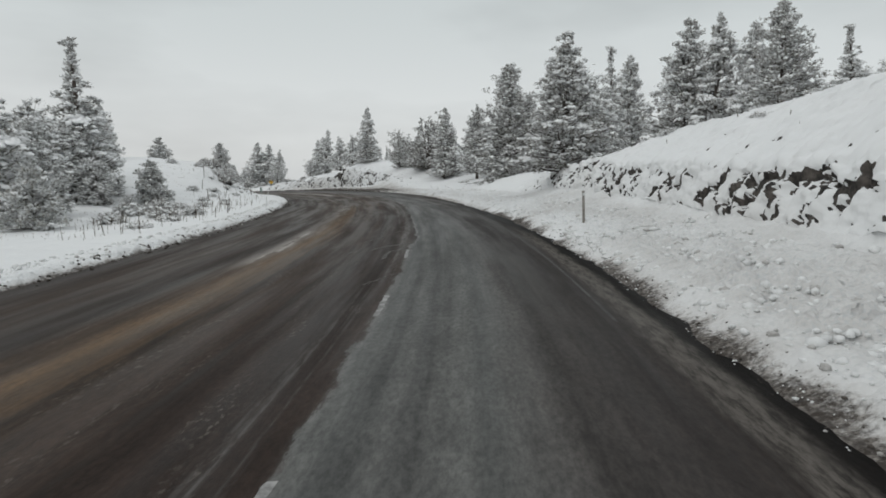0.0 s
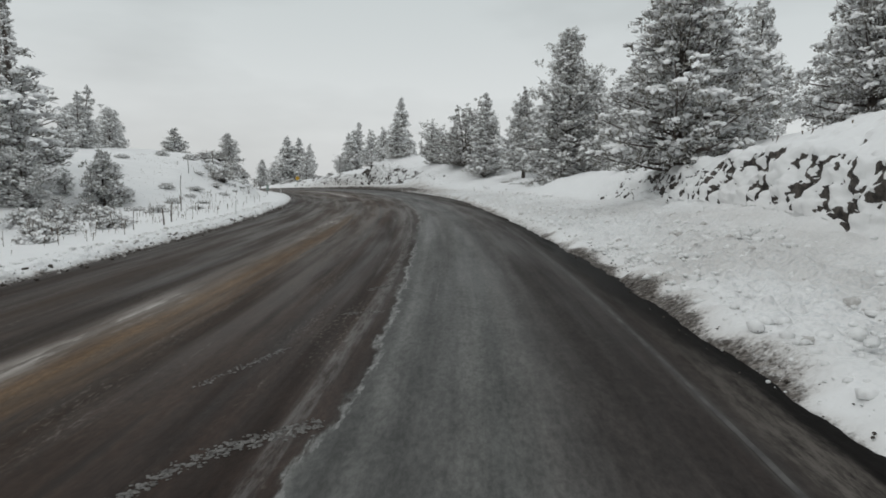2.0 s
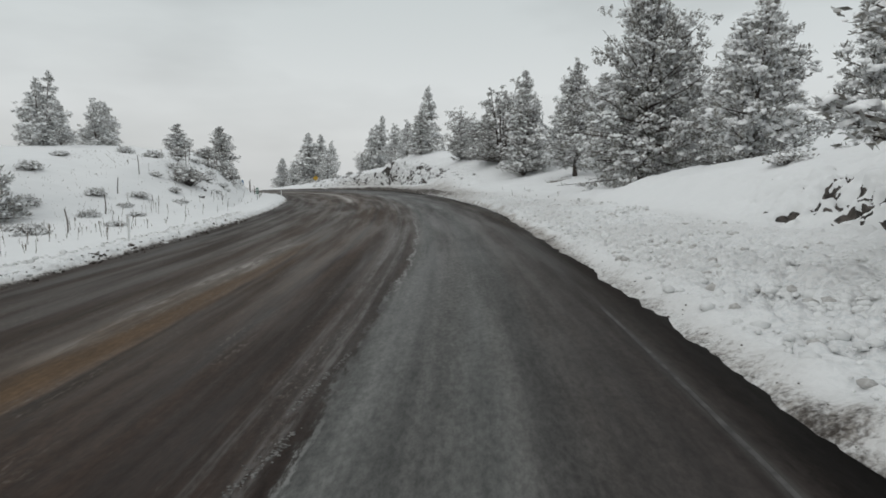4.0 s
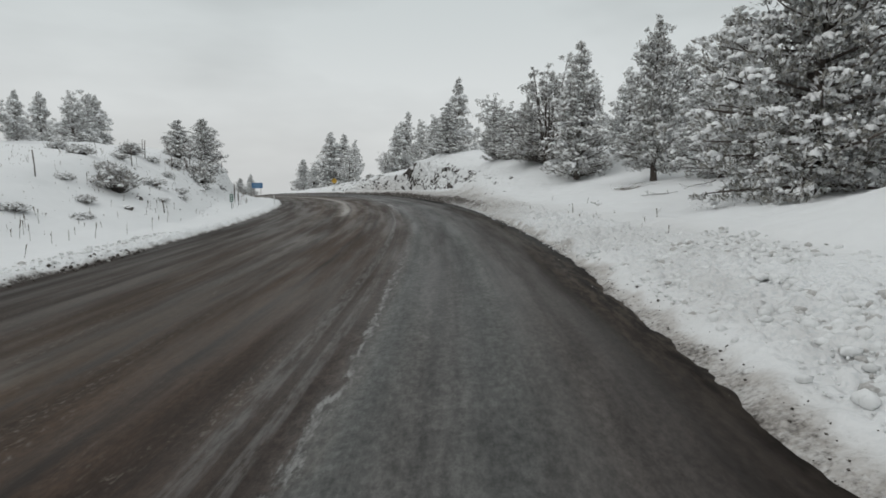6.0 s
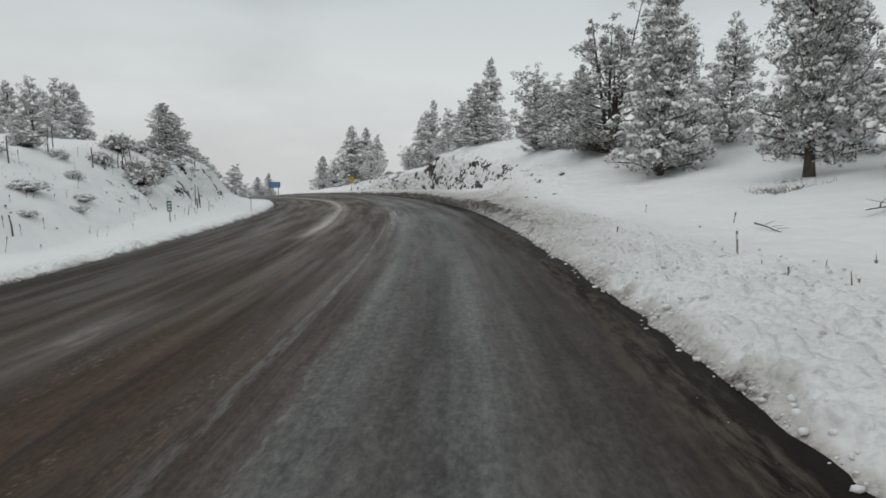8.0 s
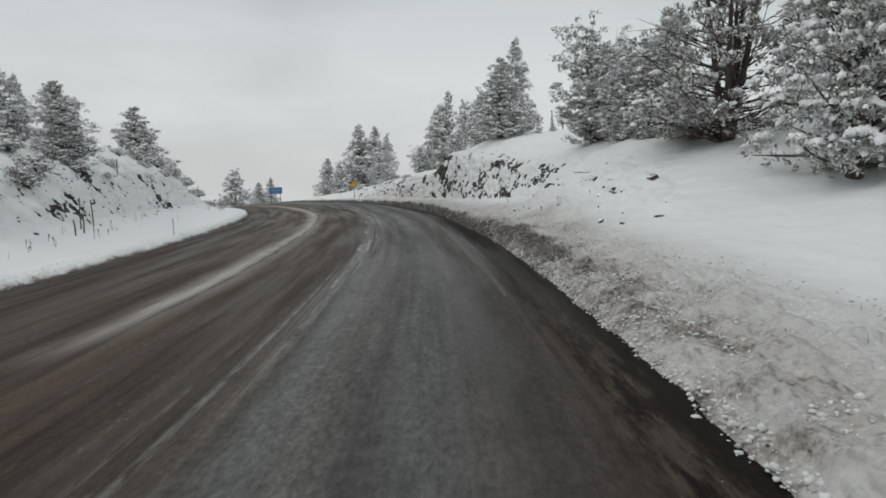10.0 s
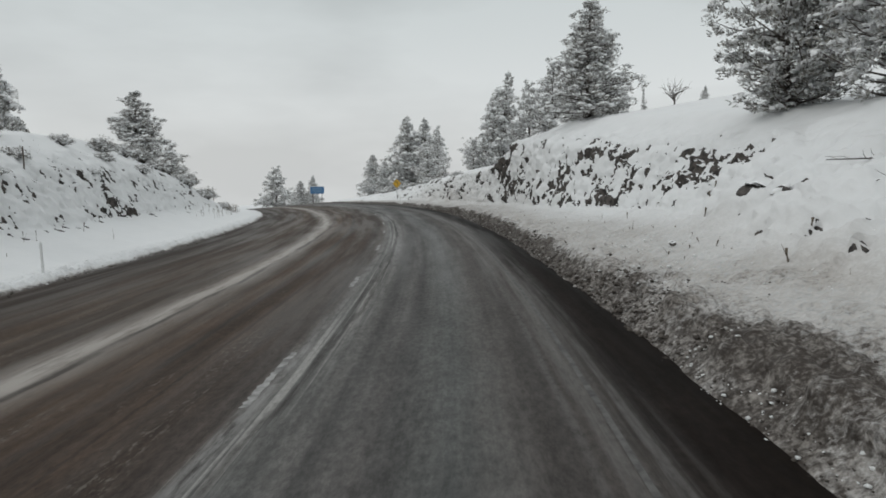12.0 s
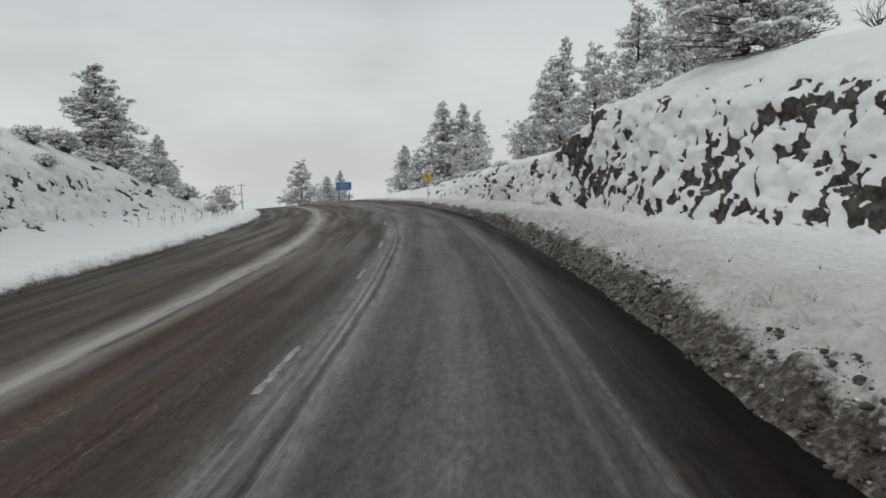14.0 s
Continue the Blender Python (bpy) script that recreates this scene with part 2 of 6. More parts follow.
    beside = k.math("ADD", k.math("ADD", d, k.math("MULTIPLY", wob, 0.5)), k.ramp(s, 84, 106, 1.95, 1.16))
    lane = k.ramp(k.math("ABSOLUTE", beside), 0.22, 0.55, 1, 0)
    lines = k.math("MULTIPLY", k.ramp(k.noise(uv, 1.0, 3, 0.5, (0.03, 4.2, 1)), 0.46, 0.60), lane)
    lines = k.math("MULTIPLY", lines, k.ramp(k.noise(uv, 1.0, 6, 0.75, (1.3, 7.0, 1)), 0.36, 0.62))
    lines = k.math("MULTIPLY", lines, k.ramp(s, 62, 98, 0.45, 1.0))
    heap = k.math("MULTIPLY", k.math("MULTIPLY", k.ramp(k.math("ABSOLUTE", k.math("SUBTRACT", beside, 0.05)), 0.05, 0.42, 1, 0), k.ramp(s, 86, 104)), k.ramp(k.noise(uv, 1.0, 6, 0.75, (2.2, 6.0, 1)), 0.34, 0.62))
    color = k.mix(k.math("MULTIPLY", heap, 0.35), color, (0.20, 0.19, 0.18, 1))
    comb = k.noise(uv, 1.0, 4, 0.6, (0.045, 8.0, 1))
    zone = k.math("MULTIPLY", k.ramp(k.math("ABSOLUTE", beside), 0.12, 0.36, 1, 0), k.ramp(s, 80, 100))
    color = k.mix(k.math("MULTIPLY", k.math("MULTIPLY", zone, k.ramp(comb, 0.52, 0.60)), k.ramp(grain, 0.28, 0.6, 0.3, 0.9)), color, (0.32, 0.31, 0.295, 1))
    color = k.mix(k.math("MULTIPLY", k.math("MULTIPLY", zone, k.ramp(comb, 0.46, 0.38)), k.ramp(grain, 0.28, 0.6, 0.5, 0.9)), color, (0.026, 0.022, 0.020, 1))
    color = k.mix(k.math("MULTIPLY", lines, 0.85), color, (0.24, 0.235, 0.228, 1))
    # dark ruts pressed beside them
    groove = k.math("MULTIPLY", k.ramp(k.math("ABSOLUTE", k.math("ADD", k.math("SUBTRACT", beside, 0.13), k.math("MULTIPLY", jag, 0.35))), 0.01, 0.10, 1, 0), k.math("MULTIPLY", k.ramp(s, 84, 100), k.ramp(k.noise(uv, 1.0, 5, 0.7, (0.5, 3.0, 1)), 0.30, 0.5)))
    color = k.mix(k.math("MULTIPLY", k.math("MULTIPLY", groove, k.ramp(grain, 0.3, 0.6, 0.35, 1.0)), 0.8), color, (0.024, 0.020, 0.018, 1))
    rut = k.math("MULTIPLY", k.ramp(k.noise(uv, 1.0, 3, 0.5, (0.02, 3.0, 1)), 0.58, 0.68), k.ramp(k.math("ABSOLUTE", k.math("ADD", d, 2.6)), 0.6, 1.6, 1, 0))
    color = k.mix(k.math("MULTIPLY", rut, 0.6), color, (0.022, 0.018, 0.016, 1))
    for at in (3.45, 4.85):
        line = k.math("ABSOLUTE", k.math("ADD", k.math("ADD", d, at), k.math("MULTIPLY", wob, 0.5)))
        broken = k.ramp(k.noise(uv, 1.0, 5, 0.7, (0.35, 3.0, 1)), 0.36, 0.58)
        color = k.mix(k.math("MULTIPLY", k.ramp(line, 0.02, 0.13, 0.75, 0), broken), color, (0.018, 0.014, 0.0115, 1))
    spray_at = k.ramp(k.math("ABSOLUTE", k.math("ADD", k.math("ADD", d, k.math("MULTIPLY", wob, 0.25)), -2.12)), 0.10, 0.62, 1, 0)
    sheen = k.math("MULTIPLY", spray_at, k.math("MULTIPLY", k.ramp(k.noise(uv, 1.0, 4, 0.6, (0.09, 6.0, 1)), 0.42, 0.66), k.ramp(k.noise(uv, 1.0, 6, 0.75, (1.6, 9.0, 1)), 0.30, 0.62, 0.25, 1.0)))
    color = k.mix(k.math("MULTIPLY", sheen, k.math("ADD", k.ramp(s, 80, 98, 0, 0.55), k.ramp(s, 62, 50, 0, 0.08))), color, (0.17, 0.165, 0.16, 1))
    near_line = k.math("MULTIPLY", k.ramp(k.math("ABSOLUTE", k.math("ADD", d, -2.03)), 0.03, 0.16, 1, 0), k.math("MULTIPLY", k.ramp(s, 88, 98), k.ramp(grain, 0.25, 0.65, 0.3, 1.0)))
    color = k.mix(k.math("MULTIPLY", near_line, 0.35), color, (0.17, 0.165, 0.16, 1))
    twin = k.math("MULTIPLY", k.ramp(k.math("ABSOLUTE", k.math("ADD", k.math("ADD", d, k.math("MULTIPLY", wob, 0.15)), -1.72)), 0.01, 0.07, 1, 0), k.math("MULTIPLY", k.ramp(s, 92, 102), k.ramp(grain, 0.30, 0.6, 0.2, 1.0)))
    color = k.mix(k.math("MULTIPLY", twin, 0.4), color, (0.17, 0.165, 0.16, 1))
    mud = k.math("MULTIPLY", k.math("MULTIPLY", k.math("MULTIPLY", k.ramp(d, 2.05, 2.4), k.ramp(k.math("ADD", d, jag), 2.95, 2.75)), k.math("MULTIPLY", k.ramp(s, 48, 58), k.ramp(s, 96, 82))), k.ramp(k.noise(uv, 1.0, 6, 0.75, (1.1, 5.5, 1)), 0.42, 0.60))
    color = k.mix(k.math("MULTIPLY", mud, 0.75), color, (0.085, 0.069, 0.055, 1))
    # pale gravel and frozen slush beyond the edge line at the first bend
    band = k.math("MULTIPLY", k.ramp(k.math("ABSOLUTE", k.math("ADD", k.math("ADD", d, k.math("MULTIPLY", jag, 0.6)), -2.46)), 0.10, 0.30, 1, 0), k.ramp(s, 27, 18))
    color = k.mix(k.math("MULTIPLY", band, k.ramp(k.noise(uv, 1.0, 6, 0.8, (1.6, 8.0, 1)), 0.34, 0.62, 0.15, 1.0)), color, (0.12, 0.108, 0.097, 1))
    worn = k.math("MULTIPLY", k.ramp(k.math("ABSOLUTE", k.math("ADD", d, -2.09)), 0.02, 0.11, 1, 0), k.math("MULTIPLY", k.ramp(s, 10, 20), k.ramp(s, 48, 34)))
    color = k.mix(k.math("MULTIPLY", worn, k.ramp(k.noise(uv, 1.0, 5, 0.7, (0.8, 9.0, 1)), 0.30, 0.66, 0.15, 0.65)), color, (0.085, 0.081, 0.077, 1))
    # ragged frost edge of the grey lane
    rim = k.ramp(k.math("ABSOLUTE", k.math("ADD", across, 1.58)), 0.01, 0.07, 1, 0)
    color = k.mix(k.math("MULTIPLY", rim, k.math("MULTIPLY", k.math("MULTIPLY", k.math("MULTIPLY", k.ramp(s, 16, 22, 0.25, 1.0), k.ramp(gate, 0.36, 0.56, 0.12, 0.6)), k.ramp(k.noise(uv, 1.0, 5, 0.7, (2.0, 5.0, 1)), 0.38, 0.6)), k.ramp(s, 78, 56))), color, (0.36, 0.36, 0.35, 1))
    k.bump(k.math("ADD", grain, k.math("MULTIPLY", streak, 0.5)), 0.35, 0.012)
    wet = k.ramp(k.noise(uv, 1.0, 4, 0.6, (0.08, 1.2, 1)), 0.35, 0.7, 0.42, 0.68)
    dry = k.ramp(d, 1.9, 2.5, 0.07, 0.03)
    return k.done(color, wet, Specular_IOR_Level=dry)


def plain(name, a, b, scale=8.0, rough=0.7, bump=0.3, dist=0.01, stretch=None, metal=0.0):
    k = Nodes(name)
    v = k.object_vec()
    n = k.noise(v, scale, 6, 0.65, stretch)
    k.bump(n, bump, dist)
    return k.done(k.mix(k.ramp(n, 0.3, 0.7), (*a, 1), (*b, 1)), rough, Metallic=metal)


def crown_material(name, a, b, frost):
    """Scale-leaf sprays; each spray its own green-grey, some whitened by frost, on far trees also in place of haze."""
    k = Nodes(name)
    geo = k.tree.nodes.new("ShaderNodeNewGeometry")
    r = geo.outputs["Random Per Island"]
    tint = k.tree.nodes.new("ShaderNodeObjectInfo").outputs["Random"]
    leaf = k.mix(r, (*a, 1), (*b, 1))
    leaf = k.mix(k.math("MULTIPLY", tint, 0.4), leaf, (0.16, 0.15, 0.13, 1))
    rime_haze = k.ramp(k.math("FRACT", k.math("MULTIPLY", r, 17.3)), 1.0 - frost, 1.0 - frost + 0.12)
    rough_spots = k.ramp(k.noise(k.object_vec(), 5.0, 4, 0.6), 0.35, 0.65)
    color = k.mix(k.math("MULTIPLY", rime_haze, k.math("ADD", k.math("MULTIPLY", rough_spots, 0.45), 0.48)), leaf, (0.78, 0.79, 0.80, 1))
    return k.done(color, 0.75, Specular_IOR_Level=0.2)


def clod_material(name, a, b, odd, share):
    """Lumps of one kind, each of its own tone, some of another colour."""
    k = Nodes(name)
    r = k.tree.nodes.new("ShaderNodeNewGeometry").outputs["Random Per Island"]
    grain = k.noise(k.object_vec(), 30.0, 5, 0.65)
    color = k.mix(k.math("ADD", k.math("MULTIPLY", k.math("FRACT", k.math("MULTIPLY", r, 31.7)), 0.6), k.math("MULTIPLY", grain, 0.4)), (*a, 1), (*b, 1))
    color = k.mix(k.math("MULTIPLY", k.ramp(r, share, share + 0.05), k.ramp(grain, 0.3, 0.6, 0.5, 1.0)), color, (*odd, 1))
    k.bump(grain, 0.6, 0.02)
    return k.done(color, 0.75, Specular_IOR_Level=0.25)


MAT_GROUND = snow_ground_material()
MAT_ROAD = road_material()
MAT_BARK = plain("juniper_bark", (0.045, 0.036, 0.031), (0.13, 0.105, 0.09), 12, 0.85, 0.8, 0.03, (1, 1, 0.15))
# far trees: paler and whiter than the dark kind, haze painted in with frost
MAT_CROWN = crown_material("juniper_sprays", (0.22, 0.214, 0.195), (0.46, 0.45, 0.42), 0.66)
MAT_CROWN_DARK = crown_material("juniper_sprays_dark", (0.18, 0.172, 0.155), (0.40, 0.388, 0.355), 0.54)
MAT_LOAD = plain("lying_snow", (0.86, 0.865, 0.87), (0.93, 0.932, 0.935), 6, 0.65, 0.4, 0.03)
MAT_CLOD = clod_material("ploughed_snow", (0.62, 0.625, 0.62), (0.82, 0.825, 0.825), (0.42, 0.405, 0.39), 0.86)
MAT_DIRTY = clod_material("gritty_snow", (0.036, 0.029, 0.025), (0.12, 0.105, 0.092), (0.42, 0.405, 0.385), 0.86)
MAT_WEED = plain("dry_stalk", (0.09, 0.072, 0.055), (0.20, 0.165, 0.125), 20, 0.8, 0.2, 0.005)
MAT_TWIG = plain("bare_twig", (0.06, 0.052, 0.047), (0.15, 0.135, 0.12), 15, 0.8, 0.3, 0.01)
MAT_POST = plain("weathered_post", (0.16, 0.14, 0.12), (0.36, 0.34, 0.31), 14, 0.8, 0.5, 0.01, (1, 1, 0.2))
MAT_LINE = plain("worn_road_paint", (0.13, 0.128, 0.125), (0.36, 0.355, 0.345), 5, 0.7, 0.3, 0.004)
MAT_FOG = plain("faded_edge_paint", (0.020, 0.018, 0.0175), (0.075, 0.072, 0.069), 4, 0.7, 0.3, 0.004)
MAT_EDGE = plain("worn_edge_paint", (0.036, 0.034, 0.0325), (0.12, 0.116, 0.112), 5, 0.7, 0.3, 0.004)
MAT_YELLOW = plain("yellow_sign_sheet", (0.62, 0.36, 0.03), (0.72, 0.44, 0.05), 6, 0.45, 0.1, 0.002)
MAT_BLUE = plain("blue_sign_sheet", (0.035, 0.12, 0.26), (0.05, 0.16, 0.32), 6, 0.45, 0.1, 0.002)
MAT_GREEN = plain("green_sign_sheet", (0.03, 0.10, 0.075), (0.05, 0.14, 0.10), 6, 0.45, 0.1, 0.002)
MAT_WHITE = plain("white_sheet", (0.62, 0.63, 0.63), (0.75, 0.75, 0.74), 6, 0.5, 0.1, 0.002)
MAT_BLACK = plain("black_sheet", (0.015, 0.015, 0.015), (0.03, 0.03, 0.03), 6, 0.5, 0.1, 0.002)
MAT_STEEL = plain("galvanised_steel", (0.26, 0.27, 0.27), (0.40, 0.41, 0.41), 10, 0.5, 0.2, 0.003, None, 0.7)
MAT_WOODPOLE = plain("pole_timber", (0.07, 0.055, 0.045), (0.16, 0.13, 0.11), 8, 0.85, 0.5, 0.02, (1, 1, 0.1))

# ---------------------------------------------------------------- the lie of the land
# The road follows an arc; s runs along it, d across it (to its outer side), h above its banked plane.
CX, CY, RAD, A0 = -254.193, 18.487, 254.767, -0.0726
BANK = pose(0, 0, EYE, TILT, LEAN, TURN)


def drift(s):
    s = np.asarray(s, float)
    return -0.0105 * np.maximum(s - 15, 0) - 0.00036 * np.clip(s - 120, 0, 140) ** 2


def plan(s, d):
    s, d = np.asarray(s, float), np.asarray(d, float)
    a, r = A0 + s / RAD, RAD + d + drift(s)
    return CX + r * np.cos(a), CY + r * np.sin(a)


def along(x, y):
    s = (np.arctan2(y - CY, x - CX) - A0) * RAD
    return s, np.hypot(x - CX, y - CY) - RAD - drift(s)


def lift(x, y, h):
    """World places of points given in the plane of the road."""
    m = np.array(BANK)
    x, y, h = np.broadcast_arrays(np.asarray(x, float), np.asarray(y, float), np.asarray(h, float) - EYE)
    return np.stack([m[i, 0] * x + m[i, 1] * y + m[i, 2] * h + m[i, 3] for i in range(3)], -1)


# s: berm h | foot d h | face top d h | crest d h | h at 20 | h at 40
RIGHT = np.array([
    (-60, .25, 7.3, .65, 8.1, 2.15, 12.0, 4.7, 5.6, 7.0),
    (0, .25, 7.3, .65, 8.1, 2.1, 12.0, 4.6, 5.4, 7.0),
    (18, .25, 7.3, .65, 8.05, 2.05, 12.0, 4.3, 5.0, 6.0),
    (28, .25, 7.4, .85, 8.1, 2.35, 12.0, 3.9, 4.5, 5.5),
    (33, .25, 7.4, 1.0, 8.1, 2.4, 12.0, 3.5, 4.0, 5.2),
    (38, .20, 7.5, .80, 8.4, 1.95, 12.0, 3.0, 3.6, 5.0),
    (46, .20, 7.6, .55, 9.2, 1.65, 12.0, 2.5, 3.0, 5.0),
    (55, .20, 7.5, .55, 9.5, 1.65, 12.0, 2.15, 2.6, 4.5),
    (60, .20, 7.2, .50, 9.3, 1.40, 12.0, 1.85, 2.3, 4.2),
    (63.5, .20, 6.8, .42, 9.0, 0.85, 12.0, 1.25, 1.9, 4.0),
    (70, .20, 6.5, .36, 9.0, .48, 12.0, .62, 1.4, 4.0),
    (80, .20, 6.5, .33, 9.0, .60, 12.0, .95, 1.8, 4.5),
    (88, .25, 6.3, .36, 9.0, .65, 12.0, 1.05, 2.0, 4.8),
    (96, .32, 5.8, .60, 8.8, .95, 12.0, 1.2, 2.6, 5.5),
    (101, .38, 5.8, .75, 8.5, 1.6, 11.8, 2.5, 3.8, 6.0),
    (107, .42, 6.4, 1.10, 8.1, 2.2, 11.5, 3.4, 4.1, 6.0),
    (112, .42, 7.3, .95, 8.7, 2.45, 11.5, 3.7, 4.4, 6.2),
    (116, .42, 7.8, .72, 9.1, 2.65, 11.5, 4.0, 4.8, 6.5),
    (119, .42, 7.9, .60, 9.1, 2.80, 11.5, 4.3, 5.2, 6.7),
    (123, .42, 7.6, .50, 8.8, 3.2, 11.4, 4.7, 5.7, 6.9),
    (127, .42, 7.0, .50, 8.2, 3.75, 10.6, 5.1, 6.1, 7.0),
    (131, .42, 6.6, .52, 7.5, 4.25, 9.6, 5.3, 6.2, 7.0),
    (135, .42, 6.7, .48, 7.4, 4.1, 9.6, 5.0, 6.2, 7.5),
    (140, .30, 6.2, .45, 7.0, 2.9, 10.0, 3.3, 5.5, 7.0),
    (150, .25, 5.6, .50, 7.0, 2.6, 10.0, 3.2, 5.0, 7.0),
    (165, .20, 6.0, .50, 7.6, 2.4, 10.5, 3.1, 4.5, 7.0),
    (180, .15, 7.6, .20, 9.2, 1.7, 12.0, 2.4, 3.5, 6.0),
    (200, .10, 8.0, .10, 10.0, .9, 13.0, 1.3, 2.0, 4.0),
    (225, .0, 8.0, .0, 10.0, .1, 13.0, .2, .4, 1.0),
    (260, -1.0, 8.0, -1.0, 10.0, -1.0, 13.0, -1.0, -1.0, -1.0),
])
# s: shelf h | foot d h | face top d h | crest d h | h at 30 | h at 50   (d counted to the inner side)
LEFT = np.array([
    (-60, .20, 15.0, .25, 18.0, .35, 22.0, .4, .7, 2.0),
    (50, .20, 15.0, .25, 18.0, .35, 22.0, .4, .9, 3.0),
    (66, .20, 15.0, .25, 18.0, .40, 22.0, .6, 1.5, 5.0),
    (75, .20, 15.0, .25, 18.0, .80, 22.0, 2.2, 4.2, 6.0),
    (82, .20, 15.0, .30, 18.0, 1.5, 22.0, 3.8, 5.2, 6.5),
    (90, .20, 15.0, .35, 18.0, 2.6, 21.5, 4.8, 6.0, 7.0),
    (105, .25, 16.2, 1.25, 18.6, 3.5, 21.0, 5.4, 6.6, 8.0),
    (115, .28, 16.4, 1.30, 18.1, 4.0, 20.8, 6.0, 7.4, 8.2),
    (121, .28, 16.6, 1.35, 18.1, 4.2, 20.8, 6.2, 7.5, 8.2),
    (133, .32, 17.2, 1.40, 18.3, 4.4, 21.2, 6.7, 7.8, 8.4),
    (145, .30, 17.1, 1.40, 18.5, 4.4, 21.6, 6.9, 7.8, 8.4),
    (155, .28, 16.6, 1.25, 18.5, 3.8, 21.2, 6.1, 6.8, 7.4),
    (165, .25, 16.3, 1.1, 18.2, 3.1, 20.8, 4.7, 5.2, 5.8),
    (180, .20, 15.4, .65, 17.4, 1.9, 20.0, 2.4, 2.5, 2.8),
    (200, .10, 15.0, .10, 17.0, .4, 20.0, .5, .5, .5),
    (225, .0, 15.0, .0, 17.0, .0, 20.0, .0, .0, .0),
    (260, -1.0, 15.0, -1.0, 17.0, -1.0, 20.0, -1.0, -1.0, -1.0),
])


def table(tab, s, col):
    return np.interp(s, tab[:, 0], tab[:, col])


def crest_drop(s):
    return -0.0006 * np.clip(np.asarray(s, float) - 200, 0, 160) ** 2


def right_knots(s):
    """Knots of the outer cross-section: lists of d and h."""
    t = [table(RIGHT, s, c) for c in range(1, 10)]
    one = np.ones_like(s)
    edge = np.interp(s, [25, 42, 52, 58, 63, 78, 86, 92, 200], [2.8, 2.58, 2.5, 2.62, 2.9, 2.9, 3.08, 3.12, 3.05]) + 0.30 * (fbm(s * 0.9, 0 * s, 4, 91, 0.65) - 0.5)
    return [edge, edge + 0.6, edge + 1.5, t[1], t[3], t[5], 20 * one, 40 * one], [-0.06 * one, 0.8 * t[0], t[0], t[2], t[4], t[6], t[7], t[8]]


def left_knots(s):
    t = [table(LEFT, s, c) for c in range(1, 10)]
    one = np.ones_like(s)
    return [-11.45 * one, -12.0 * one, -13.2 * one, -t[1], -t[3], -t[5], -30 * one, -50 * one], [-0.06 * one, 0.8 * t[0], t[0], t[2], t[4], t[6], t[7], t[8]]


def ground_h(s, d):
    """Height of the smooth ground over the road's plane."""
    s = np.array([float(s)])
    ds, hs = right_knots(s) if d > 0 else left_knots(s)
    ds, hs = np.array([q[0] for q in ds]), np.array([q[0] for q in hs])
    if d < 0:
        ds, d = -ds, -d
    return float(np.interp(d, ds, hs) + crest_drop(s)[0])


def spot(x, y, sink=0.0):
    """World place of the ground below plane point x, y."""
    s, d = along(x, y)
    h = ground_h(s, d) if (d > 2.8 or d < -11.5) else 0.0
    return Vector(lift(x, y, h - sink))


# value noise on arrays
def lattice(i, j, seed):
    n = (i.astype(np.int64) * 374761393 + j.astype(np.int64) * 668265263 + seed * 1442695041) & 0xFFFFFFFF
    n = ((n ^ (n >> 13)) * 1274126177) & 0xFFFFFFFF
    return ((n ^ (n >> 16)) & 0xFFFF) / 65535.0


def vnoise(x, y, seed=0):
    i, j = np.floor(x), np.floor(y)
    u, v = x - i, y - j
    u, v = u * u * u * (u * (6 * u - 15) + 10), v * v * v * (v * (6 * v - 15) + 10)
    a, b, c, e = lattice(i, j, seed), lattice(i + 1, j, seed), lattice(i, j + 1, seed), lattice(i + 1, j + 1, seed)
    return (a * (1 - u) + b * u) * (1 - v) + (c * (1 - u) + e * u) * v


def fbm(x, y, octaves=4, seed=0, gain=0.5):
    total, amp, norm = 0.0, 1.0, 0.0
    for o in range(octaves):
        total = total + amp * vnoise(x * 2 ** o + 17.3 * o, y * 2 ** o - 9.1 * o, seed + o)
        norm += amp
        amp *= gain
    return total / norm


def smooth(x, a, b):
    q = np.clip((x - a) / (b - a), 0, 1)
    return q * q * (3 - 2 * q)


def cells(x, y, seed):
    """Voronoi cells: two random values of the nearest cell, the margin to the next one and the height over the cell's middle."""
    i, j = np.floor(x), np.floor(y)
    best, second = np.full(x.shape, 9.0), np.full(x.shape, 9.0)
    r1, r2, up, side = np.zeros_like(x), np.zeros_like(x), np.zeros_like(x), np.zeros_like(x)
    for a in (-1, 0, 1):
        for b in (-1, 0, 1):
            px, py = i + a + lattice(i + a, j + b, seed), j + b + lattice(i + a, j + b, seed + 101)
            dist = np.hypot(x - px, y - py)
            near = dist < best
            second = np.where(near, best, np.minimum(second, dist))
            r1 = np.where(near, lattice(i + a, j + b, seed + 202), r1)
            r2 = np.where(near, lattice(i + a, j + b, seed + 303), r2)
            up = np.where(near, y - py, up)
            side = np.where(near, x - px, side)
            best = np.where(near, dist, best)
    return r1, r2, second - best, up, side


def mesh_object(name, verts, faces, mat, smooth_on=True):
    me = bpy.data.meshes.new(name)
    me.from_pydata(verts, [], faces)
    me.materials.append(mat)
    if smooth_on:
        me.polygons.foreach_set("use_smooth", np.ones(len(me.polygons), bool))
    me.update()
    return new(name, me)


